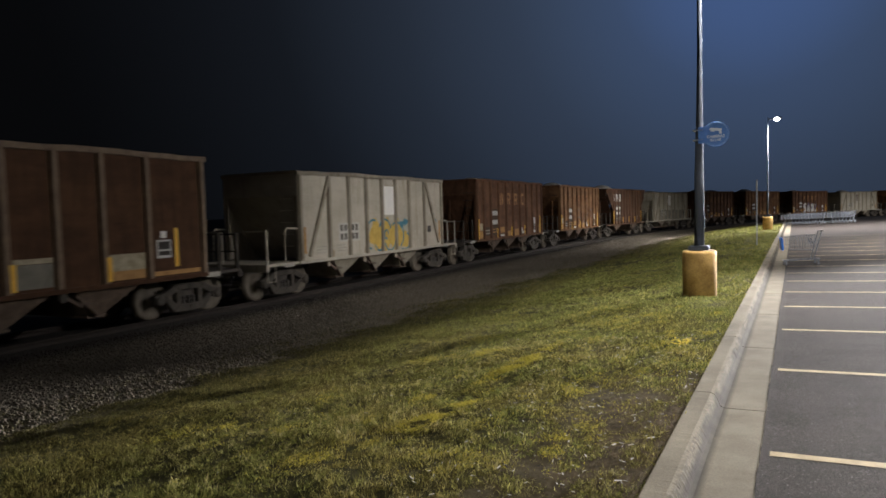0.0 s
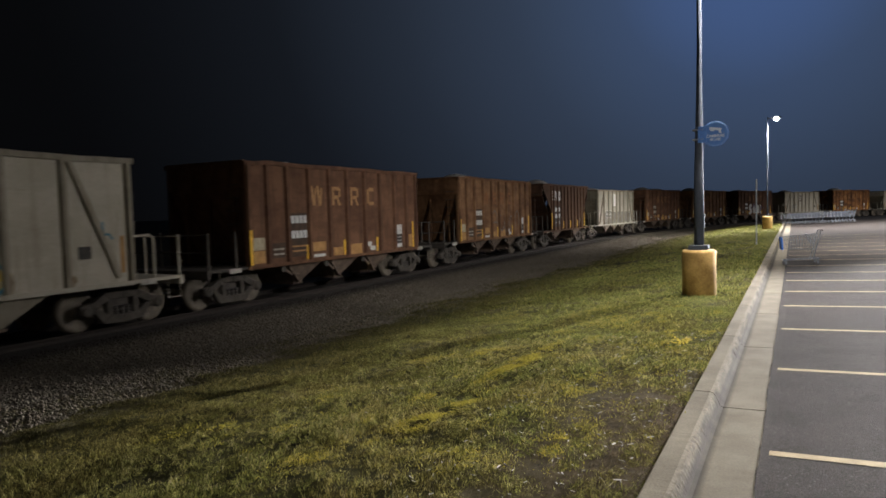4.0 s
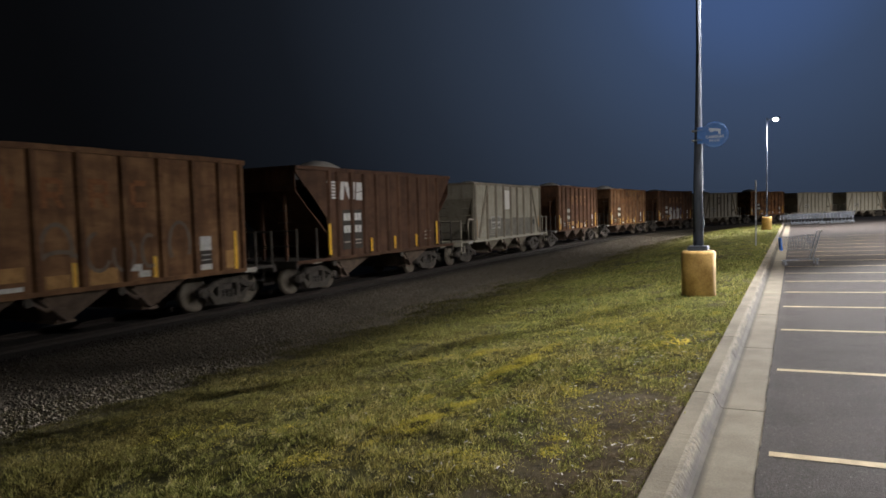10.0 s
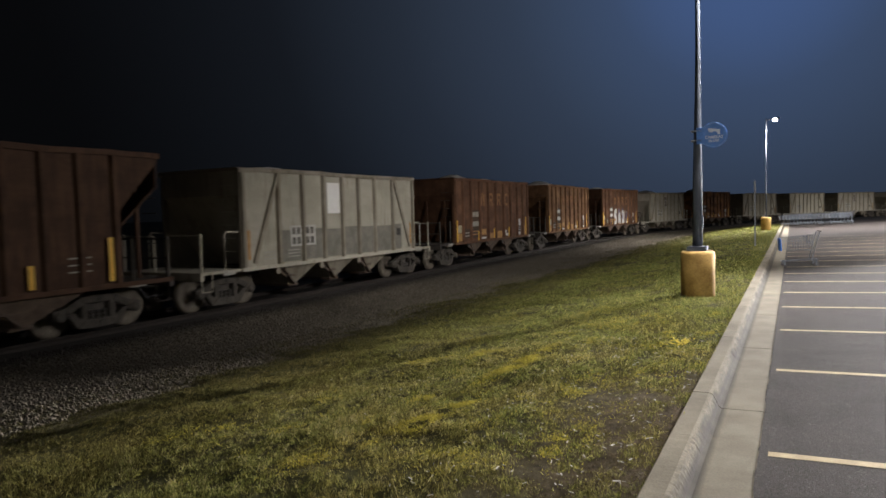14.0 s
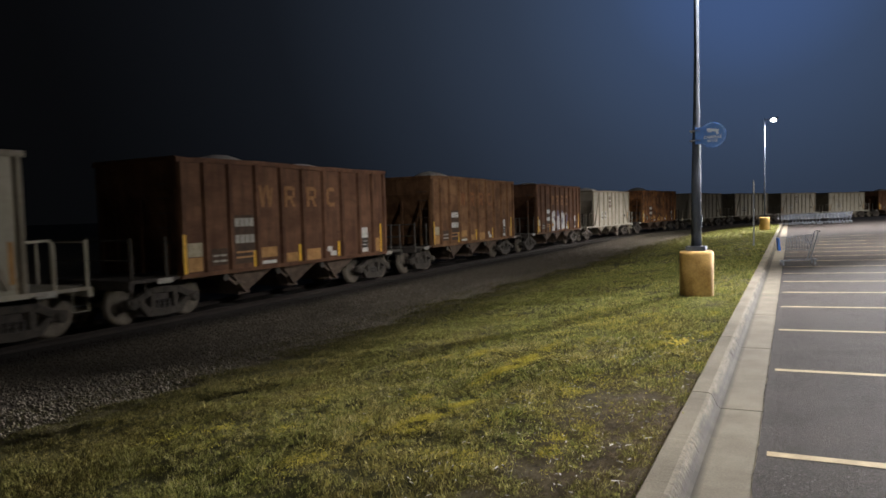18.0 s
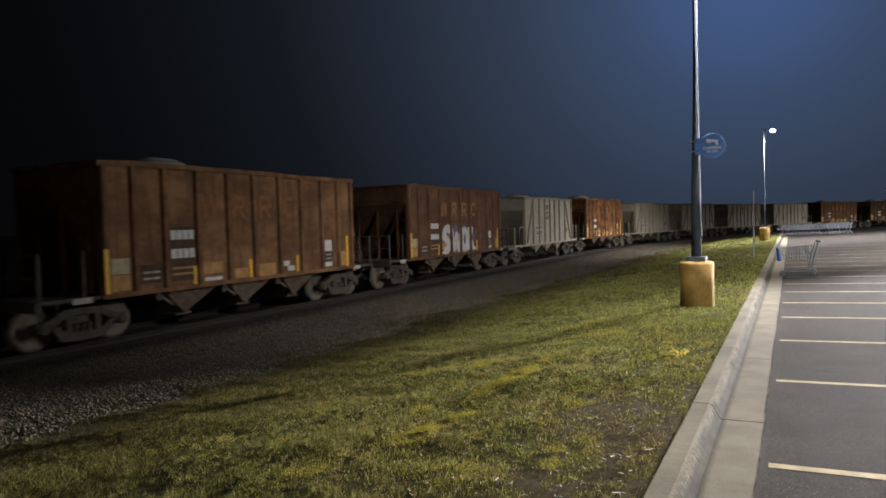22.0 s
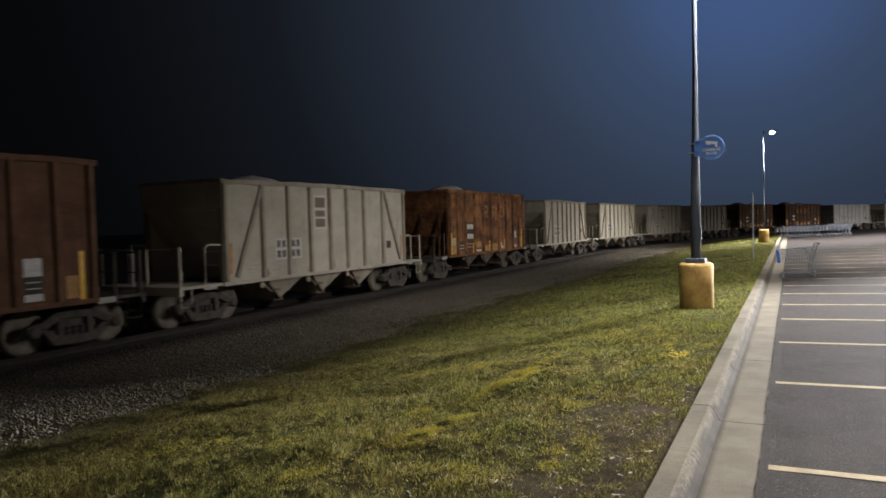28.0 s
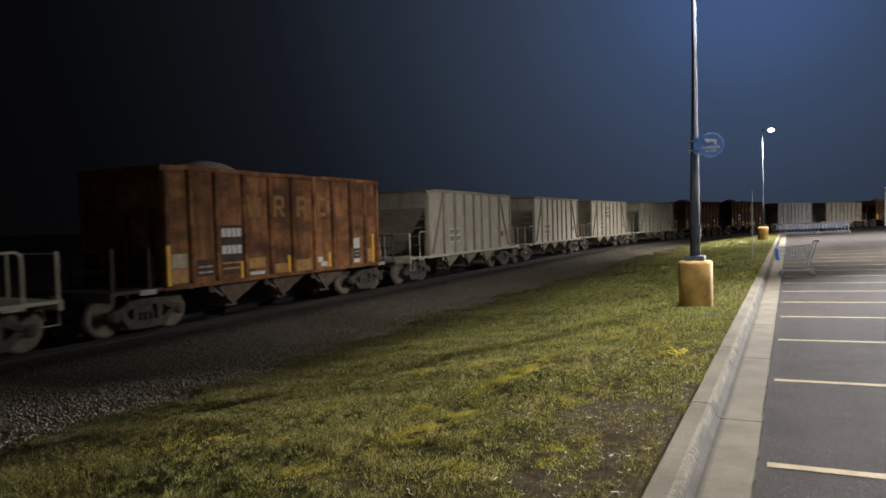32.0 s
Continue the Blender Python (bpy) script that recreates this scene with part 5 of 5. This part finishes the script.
blades = np.concatenate([tufts(-6.5, -.85, 2.6, 8, 42000, .044, .0038), tufts(-9.6, -.8, 2.2, 7, 360000, .031, .0030), tufts(-9.6, -.8, 7, 13, 260000, .034, .0044),
                         tufts(-9.6, -.8, 13, 24, 160000, .042, .009), tufts(-10, -.8, 24, 45, 80000, .04, .018), tufts(-10, -.8, 45, 78, 34000, .045, .034),
                         tufts(-9.6, -.8, -8, 2.4, 130000, .034, .006), tufts(-9.6, -.8, -40, -8, 90000, .04, .014)])
grass = cloud("grass", blades.reshape(-1, 3), np.arange(len(blades) * 3).reshape(-1, 3), M_BLADE)
pale = tufts(-5.5, -.9, 3.0, 9.5, 26000, .044, .0026)
dry_blades = cloud("dry_grass", pale.reshape(-1, 3), np.arange(len(pale) * 3).reshape(-1, 3), M_STRAWB)
tagged(dry_blades, "scattered pale dry blades among the green grass", "grass", kind="stuff")
tagged(grass, "short mown grass, green with straw-coloured patches", "grass", kind="stuff")


def pebbles(count, s0, s1, u0, u1, size):
    s, u = rng.uniform(s0, s1, count), rng.uniform(u0, u1, count)
    c = np.array([on_track(a) for a in s])
    x, y = c[:, 0] + u * np.cos(c[:, 2]), c[:, 1] + u * np.sin(c[:, 2])
    z = np.interp(u, [1.3, 2.2, 2.9, 3.5, 4.6, 5.4, 5.9], [-.635, -.635, -.74, -.79, -.73, -.71, -.72])
    r = size * rng.uniform(.5, 1.4, count)
    base = np.array([(1, 0, 0), (-.5, .87, 0), (-.5, -.87, 0), (.1, .1, .8), (0, 0, -.6)])
    v = base[None] * r[:, None, None] * rng.uniform(.6, 1.3, (count, 5, 3))
    a = rng.uniform(0, math.tau, count)
    vx, vy = v[..., 0] * np.cos(a)[:, None] - v[..., 1] * np.sin(a)[:, None], v[..., 0] * np.sin(a)[:, None] + v[..., 1] * np.cos(a)[:, None]
    v = np.stack([vx + x[:, None], vy + y[:, None], v[..., 2] + z[:, None] + r[:, None] * .2], -1)
    f = np.array([(0, 1, 3), (1, 2, 3), (2, 0, 3), (1, 0, 4), (2, 1, 4), (0, 2, 4)])
    return v.reshape(-1, 3), (f[None] + np.arange(count)[:, None, None] * 5).reshape(-1, 3)


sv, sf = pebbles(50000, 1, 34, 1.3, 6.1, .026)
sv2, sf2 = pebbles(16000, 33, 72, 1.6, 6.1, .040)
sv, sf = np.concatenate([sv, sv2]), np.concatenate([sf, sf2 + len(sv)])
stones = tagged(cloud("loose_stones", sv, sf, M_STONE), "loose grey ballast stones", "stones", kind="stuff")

CLUMPS = ((-2.97, 5.40, .075, .40, 5200), (-2.98, 7.6, .080, .44, 4600), (-3.85, 8.45, .14, .16, 700), (-1.60, 5.1, .11, .25, 1100), (-1.40, 8.75, .20, .17, 700),
          (-1.93, 6.6, .16, .28, 900), (-3.5, 6.2, .10, .14, 420), (-4.95, 6.1, .13, .2, 380), (-5.67, 4.7, .12, .18, 300), (-5.2, 5.0, .12, .14, 260), (-3.39, 4.05, .12, .2, 500),
          (-2.3, 10.9, .3, .5, 900), (-3.2, 12.4, .4, .5, 800), (-4.6, 8.3, .2, .2, 300), (-2.2, 4.3, .12, .2, 420), (-1.15, 6.9, .12, .2, 300))
random.seed(21)
CLUMPS += tuple((random.uniform(-5.2, -.95), random.uniform(4.2, 11.5), random.uniform(.04, .13), random.uniform(.06, .25), random.randint(30, 100)) for k in range(95))
weeds = []
for cx_, cy_, wx_, wy_, many in CLUMPS:
    many = int(many * 1.9)
    y = rng.normal(cy_, wy_, many)
    x = rng.normal(cx_, wx_, many) + (y - cy_) * .12
    keep = np.array([noise.noise((p * 5.5, q * 3.5, 5.1)) for p, q in zip(x, y)]) + rng.normal(0, .12, many) > -.02
    x, y = x[keep], y[keep]
    many = len(x)
    z, h, a = lie(x, y), rng.uniform(.030, .060, many), rng.uniform(0, math.tau, many)
    w = rng.uniform(.0022, .0050, many)
    v = np.empty((many, 3, 3))
    v[:, 0] = np.stack([x - np.cos(a) * w, y - np.sin(a) * w, z + h * .7], -1)
    v[:, 1] = np.stack([x + np.cos(a) * w, y + np.sin(a) * w, z + h * .75], -1)
    v[:, 2] = np.stack([x + rng.normal(0, .009, many), y + rng.normal(0, .009, many), z + h], -1)
    weeds.append(v)
weeds = np.concatenate(weeds)
tagged(cloud("flowering_weeds", weeds.reshape(-1, 3), np.arange(len(weeds) * 3).reshape(-1, 3), M_WEED), "low yellow-green flowering weeds in patches", "weeds", kind="stuff")
count = 16000
x, y = rng.uniform(-3.0, -.84, count), rng.uniform(2.4, 9.6, count)
r = .0085 * rng.uniform(.3, 2.0, count)
base = np.array([(1, 0, 0), (-.5, .87, 0), (-.5, -.87, 0), (.1, .1, .8)])
v = base[None] * r[:, None, None] * rng.uniform(.5, 1.4, (count, 4, 3)) + np.stack([x, y, lie(x, y)], -1)[:, None, :]
f = np.array([(0, 1, 3), (1, 2, 3), (2, 0, 3)])
tagged(cloud("soil_crumbs", v.reshape(-1, 3), (f[None] + np.arange(count)[:, None, None] * 4).reshape(-1, 3), M_SOIL), "dark crumbs of bare soil along the kerb", "soil", kind="stuff")
bm = bmesh.new()
random.seed(8)
for k in range(44):
    x, y = random.gauss(-1.27, .07), random.gauss(8.84, .12)
    z = float(lie(np.array(x), np.array(y))) + random.uniform(.05, .085)
    r = random.uniform(.011, .020)
    lathe(bm, [(.0, -.004), (r, 0), (r * .6, .005), (.0, .007)], 6, "z", (x, y, z))
tagged(part("yellow_flowers", bm, M_PETAL), "small bright yellow flowers in one clump in the grass", "flowers", kind="stuff")
bm = bmesh.new()
for k in range(300):
    # dry pale leaves and scraps, thickest on the bare strip
    x, y = (random.uniform(-2.5, -.86), random.uniform(3.2, 9.5)) if k % 5 else (random.uniform(-5.5, -1.0), random.uniform(3.5, 12.0))
    z = float(lie(np.array(x), np.array(y))) + random.uniform(.02, .05)
    d, a, w = random.uniform(.006, .022), random.uniform(0, math.tau), random.uniform(.003, .007)
    if k % 9 == 0:
        d, w = d * 1.3, w * 2.2
    bar(bm, (x - d * math.cos(a), y - d * math.sin(a), z), (x + d * math.cos(a), y + d * math.sin(a), z + random.uniform(-.008, .012)), w, .002)
tagged(part("litter_flecks", bm, M_LITTER), "pale flecks of litter in the thin turf", "litter", kind="stuff")


# ---- the train rolls along the track ----
def motions():
    ticks = [round(k * 5 / 30, 4) for k in range(193)]
    for n, car in enumerate(TRAIN):
        s0 = START[n]
        rows = []
        for t in range(0, 33):
            x, y, h = on_track(s0 - SPEED * t)
            rows.append((t, pose(x, y, RAIL_Z, 0, 0, math.degrees(h))))
        walk(car, rows)
    for w in WHEELS:
        y = w.location.y
        walk(w, [(t, pose(0, y, .457, math.degrees(SPEED * t / .457))) for t in ticks])


motions()
